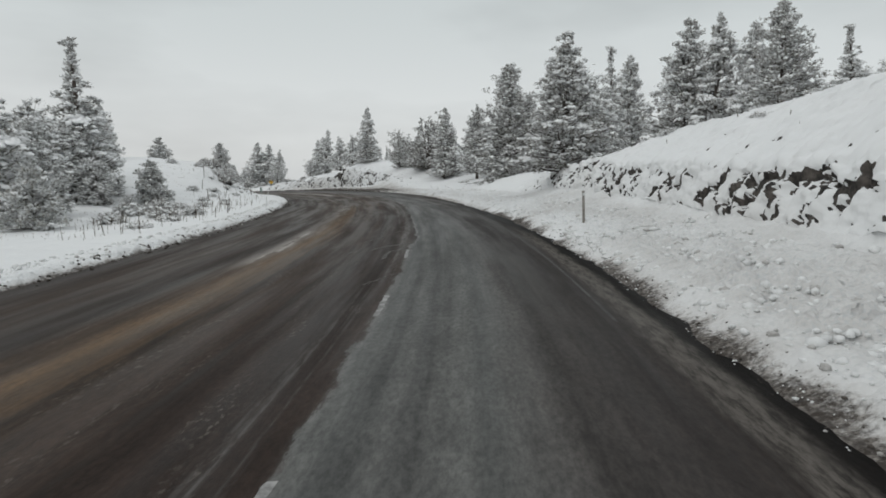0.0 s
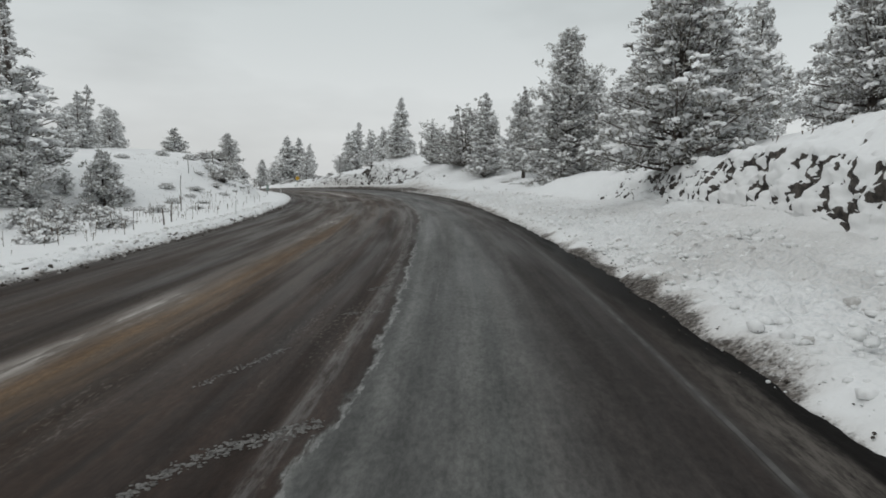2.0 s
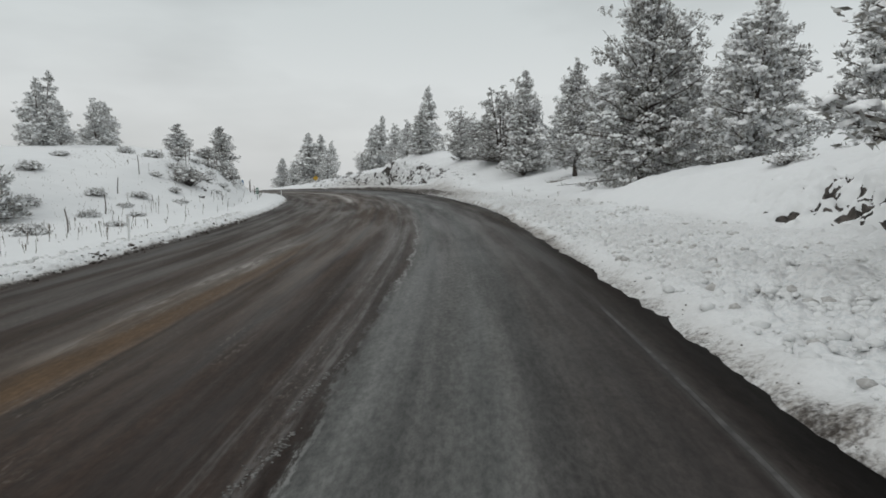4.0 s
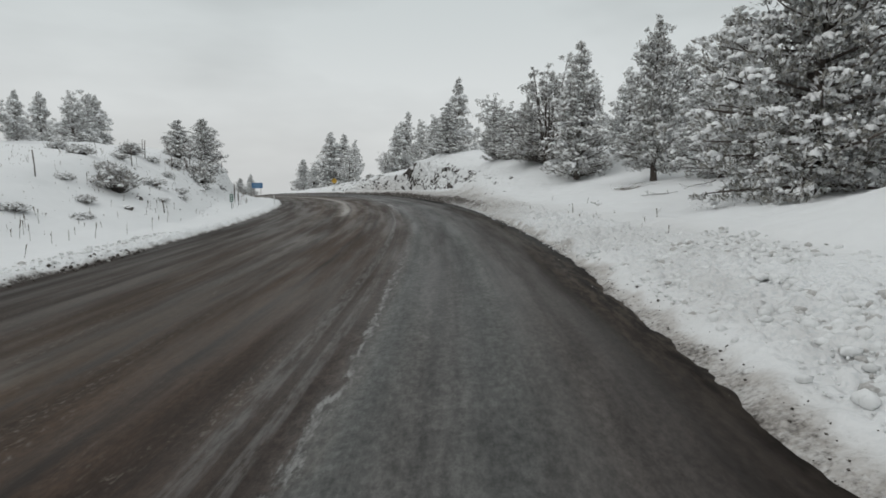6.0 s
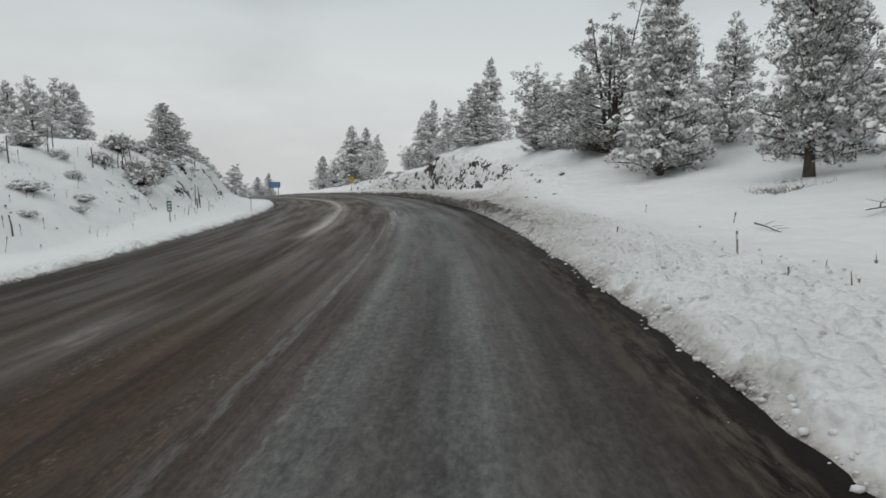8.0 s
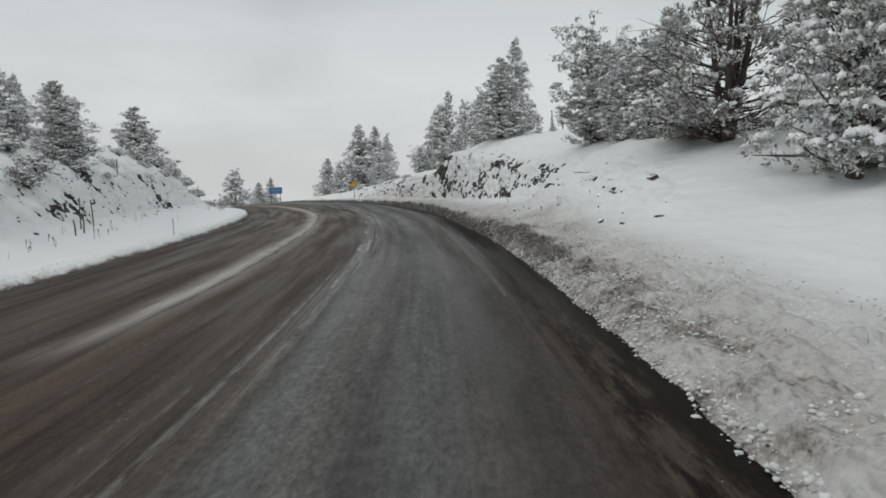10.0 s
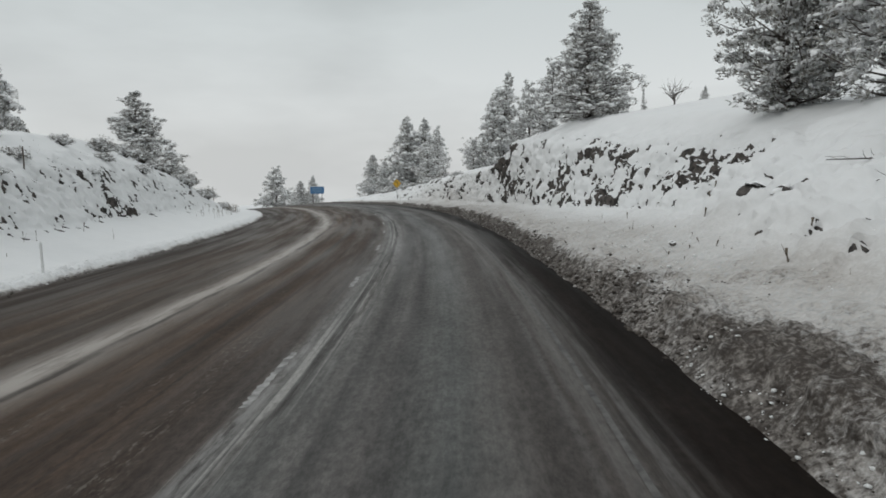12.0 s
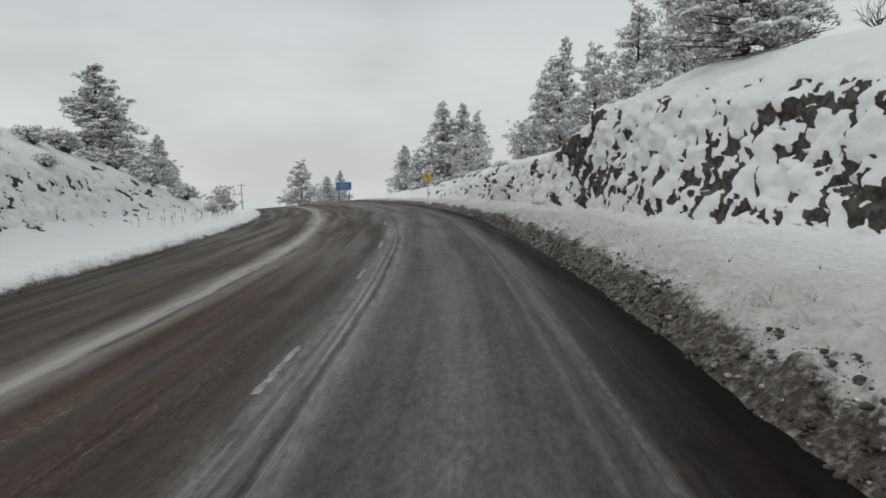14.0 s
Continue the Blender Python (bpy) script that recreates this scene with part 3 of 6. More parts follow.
def grid_mesh(name, pts, mat, layers=(), uv=None, closed=False):
    """A sheet from an array of points (rows, columns, 3), with float layers on its points."""
    rows, cols = pts.shape[:2]
    me = bpy.data.meshes.new(name)
    me.vertices.add(rows * cols)
    me.vertices.foreach_set("co", pts.reshape(-1).astype(np.float32))
    idx = np.arange(rows * cols).reshape(rows, cols)
    if closed:
        idx = np.vstack([idx, idx[:1]])
    quads = np.stack([idx[:-1, :-1], idx[:-1, 1:], idx[1:, 1:], idx[1:, :-1]], -1).reshape(-1, 4)
    me.loops.add(quads.size)
    me.loops.foreach_set("vertex_index", quads.reshape(-1).astype(np.int32))
    me.polygons.add(len(quads))
    me.polygons.foreach_set("loop_start", (np.arange(len(quads)) * 4).astype(np.int32))
    me.polygons.foreach_set("use_smooth", np.ones(len(quads), bool))
    me.update(calc_edges=True)
    for key, values in layers:
        at = me.attributes.new(key, "FLOAT", "POINT")
        at.data.foreach_set("value", values.reshape(-1).astype(np.float32))
    if uv is not None:
        lay = me.uv_layers.new(name="UVMap")
        lay.data.foreach_set("uv", uv.reshape(-1, 2)[quads.reshape(-1)].reshape(-1).astype(np.float32))
    me.materials.append(mat)
    me.validate()
    return new(name, me)


def cross_section(knots_d, knots_h, counts):
    """Sampled profile between knots: d, h and a running number of the span."""
    d, h, span = [], [], []
    for i, n in enumerate(counts):
        q = np.arange(n) / n
        d.append(knots_d[i][:, None] * (1 - q) + knots_d[i + 1][:, None] * q)
        h.append(knots_h[i][:, None] * (1 - q) + knots_h[i + 1][:, None] * q)
        span.append(np.broadcast_to(i + q, d[-1].shape))
    d.append(knots_d[-1][:, None])
    h.append(knots_h[-1][:, None])
    span.append(np.full((len(knots_d[0]), 1), float(len(counts))))
    return np.concatenate(d, 1), np.concatenate(h, 1), np.concatenate(span, 1)


def soften(h, n=3):
    for _ in range(n):
        h[:, 1:-1] = 0.25 * h[:, :-2] + 0.5 * h[:, 1:-1] + 0.25 * h[:, 2:]
    return h


def bank(side):
    s = np.concatenate([np.arange(-30, -2, 1.0), np.arange(-2, 60, 0.09), np.arange(60, 150, 0.11), np.arange(150, 232, 0.5)])
    if side > 0:
        d, h, span = cross_section(*right_knots(s), [14, 20, 34, 44, 26, 16, 8])
        amount = np.interp(s, [0, 22, 44, 48, 51, 96, 101, 112, 118, 138, 142, 180, 200], [.66, .66, .64, .25, .0, .0, .44, .55, .60, .60, .54, .5, .1])
    else:
        d, h, span = cross_section(*left_knots(s), [8, 10, 14, 30, 18, 14, 8])
        amount = np.interp(s, [70, 82, 95, 104, 110, 150, 165, 180], [.0, .0, .03, .26, .48, .50, .36, 0])
    S = np.broadcast_to(s[:, None], d.shape)
    d, h = soften(d.copy(), 2), soften(h.copy(), 2)
    seed = 10 if side > 0 else 50
    # distance up the section, so that the relief keeps its size on steep faces
    run = np.concatenate([np.zeros((len(s), 1)), np.cumsum(np.hypot(np.diff(d, axis=1), np.diff(h, axis=1)), 1)], 1)
    face = smooth(span, 2.5, 3.25) * smooth(span, 4.8, 4.2)
    if side > 0:
        face = face * (1 - (1 - smooth(span, 4.30, 4.0)) * (S < 62))
    many = amount[:, None]
    bend = fbm(S * 1.9, run * 1.9, 3, seed + 3) - 0.5
    bend2 = fbm(S * 1.9 + 31, run * 1.9, 3, seed + 5) - 0.5
    f2 = fbm(S * 0.16, run * 0.5, 2, seed + 7)
    # rounded pillows of snow hang on the face; bare basalt shows in the gaps between them
    near_cut = (S < 62) & (side > 0)

    def pillows(kx, ky, sd, least, most):
        r1, r2, edge, up, across = cells(S * kx + 0.55 * bend, run * ky + 0.55 * bend2, seed + sd)
        size = least + (most - least) * r1
        return 1 - (up * up + across * across) / (size * size)

    wide_p = np.where(near_cut, pillows(1.7, 1.25, 1, 0.40, 0.88), pillows(1.3, 1.0, 1, 0.34, 0.86))
    small_p = pillows(3.3, 2.2, 4, 0.10, 0.68)
    drape = np.maximum(wide_p, 0.75 * small_p)
    strip_p = pillows(3.6, 0.8, 7, 0.15, 0.62)
    drape = np.maximum(drape, 0.8 * strip_p)
    low_row = smooth(span, 2.95, 3.12) * smooth(span, 4.05, 3.62)
    upper = smooth(span, 3.6, 3.95) * smooth(span, 4.75, 4.1)
    zone = np.where(near_cut, low_row + 0.66 * upper, smooth(span, 2.92, 3.08) * smooth(span, 4.55, 3.95))
    if side < 0:
        zone = smooth(span, 2.6, 2.9) * smooth(span, 4.8, 4.0)
    bare = zone * np.clip(many * np.where(near_cut, 1.30, 1.25 if side > 0 else 1.22) * (0.80 + np.where(near_cut, 0.25, 0.6) * (f2 - 0.5) + 0.7 * (fbm(S * 0.55, run * 0.8, 2, seed + 92) - 0.5)), 0, np.where(near_cut, 0.63, 0.74))
    gap = 2.3 * bare - 0.80 - drape + 0.25 * (fbm(S * 5.0, run * 4.0, 3, seed + 94) - 0.5)
    rock = smooth(gap, -0.03, 0.10) * (bare > 0.08)
    r1, r2, edge, up, _ = cells(S * 1.9 + 0.6 * bend, run * 1.2 + 0.6 * bend2, seed + 90)
    ledge = np.maximum(face, np.where(near_cut, 0.75 * smooth(span, 3.6, 4.0) * smooth(span, 5.6, 4.8), 0)) * np.minimum(1, many * 2.0)
    blocks = ledge * (0.17 * np.clip(drape, -0.4, 0.9) * smooth(drape, -0.6, 0.2) + 0.08 * np.clip(small_p, 0, 1)) + rock * (0.10 * r2 * smooth(edge, 0.0, 0.12) - 0.06)
    # outward normal of the section
    gd, gh = np.gradient(d, axis=1), np.gradient(h, axis=1)
    ln = np.hypot(gd, gh) + 1e-6
    nd, nh = -gh / ln * np.sign(gd), np.abs(gd) / ln
    if side < 0:
        nd = gh / ln
    puff = (fbm(S * 1.5, run * 1.5, 4, seed + 20, 0.55) - 0.5) * (0.14 + 0.36 * face * np.minimum(1, amount[:, None] * 2.2))
    puff += (fbm(S * 0.35, run * 0.35, 2, seed + 30) - 0.5) * (0.3 * smooth(span, 2.0, 3.2))
    # ploughed lumps on the verge
    lumpy = np.where(S < 62, smooth(span, 0.5, 2.0), smooth(span, 0.25, 0.9)) * smooth(span, 3.2, 2.3)
    if side < 0:
        lumpy = smooth(span, 0.1, 0.7) * smooth(span, 2.0, 1.2) * 0.7
    def clumps(k, sd, least, most):
        r1, r2, edge, up, across = cells(S * k + 0.4 * bend, run * k + 0.4 * bend2, seed + sd)
        size = least + (most - least) * r1
        return np.clip(1 - (up * up + across * across) / (size * size), 0, 1) ** 0.7 * (0.4 + 0.6 * r2)

    by_road = smooth(d, 5.2, 4.2) * (S > 90)
    coarse = np.maximum(np.interp(S, [60, 64, 96, 106], [0.15, 0.12, 0.12, 0.02]), 0.12 * by_road)
    fine = np.maximum(np.interp(S, [60, 64, 96, 106], [0.10, 0.085, 0.085, 0.015]), 0.10 * by_road)
    lump = clumps(2.1, 40, 0.25, 0.7) * coarse + clumps(4.4, 48, 0.2, 0.7) * fine + (fbm(S * 0.9, run * 1.2, 2, seed + 44) - 0.5) * 0.22
    flat = smooth(span, 0.0, 0.6)
    push = puff * flat + lump * lumpy + blocks + (fbm(S * 4.0, run * 4.0, 3, seed + 60) - 0.5) * 0.14 * rock
    d2, h2 = d + nd * push, h + nh * push + crest_drop(S)
    if side > 0:
        grime = np.interp(s, [-5, 30, 52, 60, 78, 88, 100, 150, 180], [.06, .06, .10, .14, .10, .22, .5, .66, .4])[:, None]
        late = np.interp(s, [72, 86], [0, 1])[:, None]
        spots = 0.6 + 0.8 * fbm(S * 0.4, run * 0.8, 3, 77)
        dirt = (1 - late) * (np.interp(s, [-2, 8, 14, 20, 25, 29, 34, 40], [0.86, 0.80, 0.74, 0.66, 0.80, 0.90, 0.62, 0.40])[:, None] * smooth(d2, np.interp(s, [0, 8, 14, 20, 25, 29, 34], [3.6, 3.5, 3.42, 3.3, 3.55, 3.7, 3.4])[:, None] + np.interp(s, [0, 16, 22, 34, 40], [0.9, 0.8, 1.5, 1.3, 0.5])[:, None] * (fbm(S * 1.2 + 0.5 * d2, d2 * 0.3, 3, 78) - 0.45), 2.75) * (0.7 + 0.6 * fbm(S * 1.1, d2 * 0.5, 3, 78)) + grime * smooth(d2, 6.2, 3.4) * spots) + late * (np.interp(s, [86, 91, 96, 106, 114], [0.22, 0.29, 0.32, 0.43, 0.70])[:, None] * smooth(d2, np.interp(s, [90, 97, 106], [4.1, 4.6, 3.9])[:, None], 3.2) + np.interp(s, [104, 114], [0.30, 0.36])[:, None] * smooth(d2, 5.2, 3.4) * spots + np.interp(s, [80, 88, 100, 108, 114], [0.1, 0.42, 0.40, 0.2, 0.10])[:, None] * smooth(d2, 7.0, 5.0) * smooth(d2, 3.3, 4.0) * spots)
        dust = dirt + late * np.interp(s, [98, 110], [0.75, 0.98])[:, None] * smooth(d2, 8.0, 3.8) * spots + (1 - late) * np.interp(s, [30, 45], [0.42, 0.22])[:, None] * smooth(d2, 8.2, 6.4) * smooth(d2, 2.8, 4.0) * np.clip(2.4 * fbm(S * 0.25, d2 * 0.5, 2, 79) - 0.4, 0.25, 1.2)
        near = d2 - d[:, :1]
        fringe = np.interp(s, [40, 52, 84, 94], [0, 1, 1, 0])[:, None] * smooth(near, 0.75 + 0.9 * (fbm(S * 1.3, d2 * 0.6, 3, 83) - 0.5), 0.0)
        dirt, dust = np.maximum(dirt, 0.62 * fringe), np.maximum(dust, 0.9 * smooth(fringe, 0.0, 0.6))
    else:
        dirt = smooth(span, 0.9 + 0.9 * (fbm(S * 0.8, run * 0.5, 3, 84) - 0.5), 0.1) * 0.72
        dust = dirt
    x, y = plan(S, d2)
    pts = lift(x, y, h2)
    # snow lies on whatever faces up
    nrm = np.cross(np.gradient(pts, axis=0), np.gradient(pts, axis=1))
    nz = np.abs(nrm[..., 2]) / (np.linalg.norm(nrm, axis=-1) + 1e-9)
    lie = nz + 0.35 * (fbm(S * 3.0, run * 2.0, 3, seed + 70) - 0.5)
    rock = rock * (1 - 0.9 * smooth(lie, 0.80, 0.93))
    crumb = lumpy * (1 - rock)
    return pts, rock, dirt, dust, crumb


def ground():
    """The snow-covered land: both banks, fine where the road passes."""
    obs = []
    for side in (1, -1):
        pts, rock, dirt, dust, crumb = bank(side)
        if side < 0:
            pts, rock, dirt, dust, crumb = pts[:, ::-1], rock[:, ::-1], dirt[:, ::-1], dust[:, ::-1], crumb[:, ::-1]
        ob = grid_mesh("ground", pts, MAT_GROUND, (("rock", rock), ("dirt", dirt), ("dust", dust), ("crumb", crumb)))
        tagged(ob, "snow-covered bank with dark rock showing through" if side > 0 else "snow-covered roadside hill with a few dark rocks", "ground", kind="structure")
        obs.append(ob)
    return obs


def far_ground():
    """The land beyond, one ring of snow that slopes away to the horizon, below the banks and the road."""
    s = np.concatenate([np.arange(-60, 240, 4.0), np.linspace(240, 2 * math.pi * RAD - 60, 90)[:-1]])
    d = np.array([-250, -200, -150, -110, -80, -62, -52, -46, -40, -30, -18, -12.5, -5, 2, 6, 12, 20, 30, 37, 44, 55, 75, 110, 170, 280, 500, 900, 1500, 2600.0])
    S, D = np.meshgrid(s, d, indexing="ij")
    H = np.zeros_like(S)
    for i in range(len(s)):
        for j in range(len(d)):
            ss = min(s[i], 260) if s[i] < 900 else -60
            H[i, j] = ground_h(ss, d[j]) if (d[j] > 3 or d[j] < -12) else -0.1 + crest_drop(ss)
    H -= 0.45 * (np.abs(D + 4.5) < 46) + 0.1
    # well under the two banks, whose steep feet it must not cover
    H = np.where((S > -26) & (S < 226) & (D > -41) & (D < 31), np.minimum(H, -0.7 + crest_drop(S)), H)
    sunk = np.interp(S, [-60, 235, 260, 900, 1560], [0, 0, 2, 2, 0])
    x, y = plan(np.minimum(S, 1e9), D - np.where(S > 260, drift(S) - drift(260), 0) * 0)
    pts = lift(x, y, H - sunk)
    away = np.hypot(x + 10, y - 80)
    w = smooth(away, 130, 320)
    pts[..., 2] = pts[..., 2] * (1 - w) + w * (-4.0 - 0.05 * away)
    ob = grid_mesh("ground", pts, MAT_GROUND, (("rock", np.zeros_like(S)), ("dirt", np.zeros_like(S)), ("dust", np.zeros_like(S)), ("crumb", np.zeros_like(S))), closed=True)
    return tagged(ob, "open snow-covered land sloping away", "ground", kind="structure")


def road():
    s = np.concatenate([np.arange(-30, 232, 0.5), np.arange(232, 300, 2.0)])
    d = np.concatenate([np.arange(-12.1, 3.35, 0.15), [3.6]])
    S, D = np.meshgrid(s, d, indexing="ij")
    x, y = plan(S, D)
    sag = -0.012 * np.cos((D + 0.0) * 3.49) * smooth(D, -1.6, -1.2) * smooth(D, 1.8, 1.4)
    pts = lift(x, y, crest_drop(S) + sag - 0.12 * smooth(D, 3.1, 3.5) - 0.1 * smooth(D, -11.4, -12.0))
    ob = grid_mesh("road", pts, MAT_ROAD, uv=np.stack([S, D], -1))
    return tagged(ob, "asphalt road with brown grit, slush streaks and a grey dry lane", "road", kind="structure")


ground()
far_ground()
road()


# ---------------------------------------------------------------- trees
class Soup:
    """Collects points and faces for one mesh."""

    def __init__(self):
        self.v, self.f, self.n = [], [], 0

    def add(self, verts, faces):
        self.v.append(np.asarray(verts, float))
        self.f.extend([tuple(int(i) + self.n for i in q) for q in faces])
        self.n += len(verts)

    def tube(self, path, radii, sides=6):
        """A tapered tube along a path of points, with a closed tip."""
        path = [np.asarray(p, float) for p in path]
        rings = []
        for i, p in enumerate(path):
            t = path[min(i + 1, len(path) - 1)] - path[max(i - 1, 0)]
            t = t / (np.linalg.norm(t) + 1e-9)
            a = np.cross(t, (0.0, 0.0, 1.0) if abs(t[2]) < 0.9 else (1.0, 0.0, 0.0))
            a /= np.linalg.norm(a) + 1e-9
            b = np.cross(t, a)
            q = np.linspace(0, 2 * math.pi, sides, endpoint=False)[:, None]
            rings.append(p + radii[i] * (np.cos(q) * a + np.sin(q) * b))
        faces = []
        for i in range(len(path) - 1):
            for j in range(sides):
                faces.append((i * sides + j, i * sides + (j + 1) % sides, (i + 1) * sides + (j + 1) % sides, (i + 1) * sides + j))
        faces.append(tuple(range((len(path) - 1) * sides, len(path) * sides)))
        faces.append(tuple(range(sides - 1, -1, -1)))
        self.add(np.concatenate(rings), faces)

    def ob(self, name, mat, smooth_on=True):
        return mesh_object(name, np.concatenate(self.v).tolist() if self.v else [], self.f, mat, smooth_on)


BALL_V = np.array([(0, 0, 1), (.89, 0, .45), (.28, .85, .45), (-.72, .53, .45), (-.72, -.53, .45), (.28, -.85, .45), (.72, .53, -.45), (-.28, .85, -.45), (-.89, 0, -.45), (-.28, -.85, -.45), (.72, -.53, -.45), (0, 0, -1)])
BALL_F = [(0, 1, 2), (0, 2, 3), (0, 3, 4), (0, 4, 5), (0, 5, 1), (1, 6, 2), (2, 7, 3), (3, 8, 4), (4, 9, 5), (5, 10, 1), (2, 6, 7), (3, 7, 8), (4, 8, 9), (5, 9, 10), (1, 10, 6), (11, 7, 6), (11, 8, 7), (11, 9, 8), (11, 10, 9), (11, 6, 10)]
CAP_F = [f for f in BALL_F if 11 not in f]


def blob(soup, rng, at, size, squash=0.55, cap=True):
    """A lump of snow, uneven and flattened."""
    v = BALL_V * rng.uniform(0.7, 1.25, (12, 1)) * np.asarray(size) * np.array([1, 1, squash])
    a = rng.uniform(0, 6.28)
    c, s_ = math.cos(a), math.sin(a)
    v = v @ np.array([(c, s_, 0), (-s_, c, 0), (0, 0, 1)])
    soup.add(v + at, BALL_F if not cap else CAP_F)


def spray(soup, rng, at, way, size, blades):
    """A tuft of short scale-leaf twigs that fan out round way."""
    way = np.asarray(way, float)
    way = way / (np.linalg.norm(way) + 1e-9)
    for _ in range(blades):
        u = way + rng.normal(0, 0.62, 3)
        u /= np.linalg.norm(u) + 1e-9
        w = np.cross(u, rng.normal(0, 1, 3))
        w /= np.linalg.norm(w) + 1e-9
        ln, wd = size * rng.uniform(0.55, 1.15), size * rng.uniform(0.13, 0.26)
        p = at + rng.normal(0, 0.30, 3) * size
        soup.add([p - 0.2 * ln * u, p + 0.3 * ln * u + wd * w, p + 0.8 * ln * u, p + 0.35 * ln * u - wd * w], [(0, 1, 2, 3)])


def soup_mesh(name, verts, faces, mat, smooth_on=True):
    """One mesh object from an array of points and an array of faces of equal size."""
    verts, faces = np.asarray(verts, np.float32).reshape(-1, 3), np.asarray(faces, np.int32)
    me = bpy.data.meshes.new(name)
    me.vertices.add(len(verts))
    me.vertices.foreach_set("co", verts.reshape(-1))
    me.loops.add(faces.size)
    me.loops.foreach_set("vertex_index", faces.reshape(-1))
    me.polygons.add(len(faces))
    me.polygons.foreach_set("loop_start", (np.arange(len(faces)) * faces.shape[1]).astype(np.int32))
    me.polygons.foreach_set("use_smooth", np.full(len(faces), smooth_on))
    me.update(calc_edges=True)
    me.materials.append(mat)
    return new(name, me)


def unit(v):
    return v / (np.linalg.norm(v, axis=-1, keepdims=True) + 1e-9)


def blades_mesh(rng, at, way, size, blades, mat, name="crown"):
    """Tufts of short scale-leaf twigs: blades flat leaves for every tuft, fanning out round its way."""
    at, way, size = np.repeat(at, blades, 0), np.repeat(unit(way), blades, 0), np.repeat(size, blades)[:, None]
    n = len(at)
    u = unit(way + rng.normal(0, 0.55, (n, 3)))
    w = unit(np.cross(u, rng.normal(0, 1, (n, 3))))
    ln, wd = size * rng.uniform(0.6, 1.25, (n, 1)), size * rng.uniform(0.12, 0.24, (n, 1))
    p = at + rng.normal(0, 0.26, (n, 3)) * size
    v = np.stack([p - 0.3 * ln * u, p + 0.2 * ln * u + wd * w, p + 0.85 * ln * u, p + 0.25 * ln * u - wd * w], 1)
    return soup_mesh(name, v, np.arange(4 * n).reshape(-1, 4), mat, False)


def pads_mesh(rng, at, out, size, squash, tilt, mat, name="snow_load"):
    """Pads of snow, each an uneven flattened lump drawn out along out and tipped down at its outer end."""
    n = len(at)
    v = BALL_V[None] * rng.uniform(0.66, 1.3, (n, 12, 1)) * np.asarray(size)[:, None, None] * np.stack([np.full(n, 1.25), rng.uniform(0.75, 1.1, n), squash], -1)[:, None]
    x = unit(out * np.array([1, 1, 0]) + rng.normal(0, 0.5, (n, 3)) * np.array([1, 1, 0]))
    x = unit(x - np.array([0, 0, 1.0]) * np.tan(tilt)[:, None])
    y = unit(np.cross((0, 0, 1.0), x))
    z = np.cross(x, y)
    v = np.einsum("nik,nkj->nij", v, np.stack([x, y, z], 1)) + at[:, None]
    f = (np.arange(n)[:, None, None] * 12 + np.array(CAP_F)[None]).reshape(-1, 3)
    return soup_mesh(name, v, f, mat)


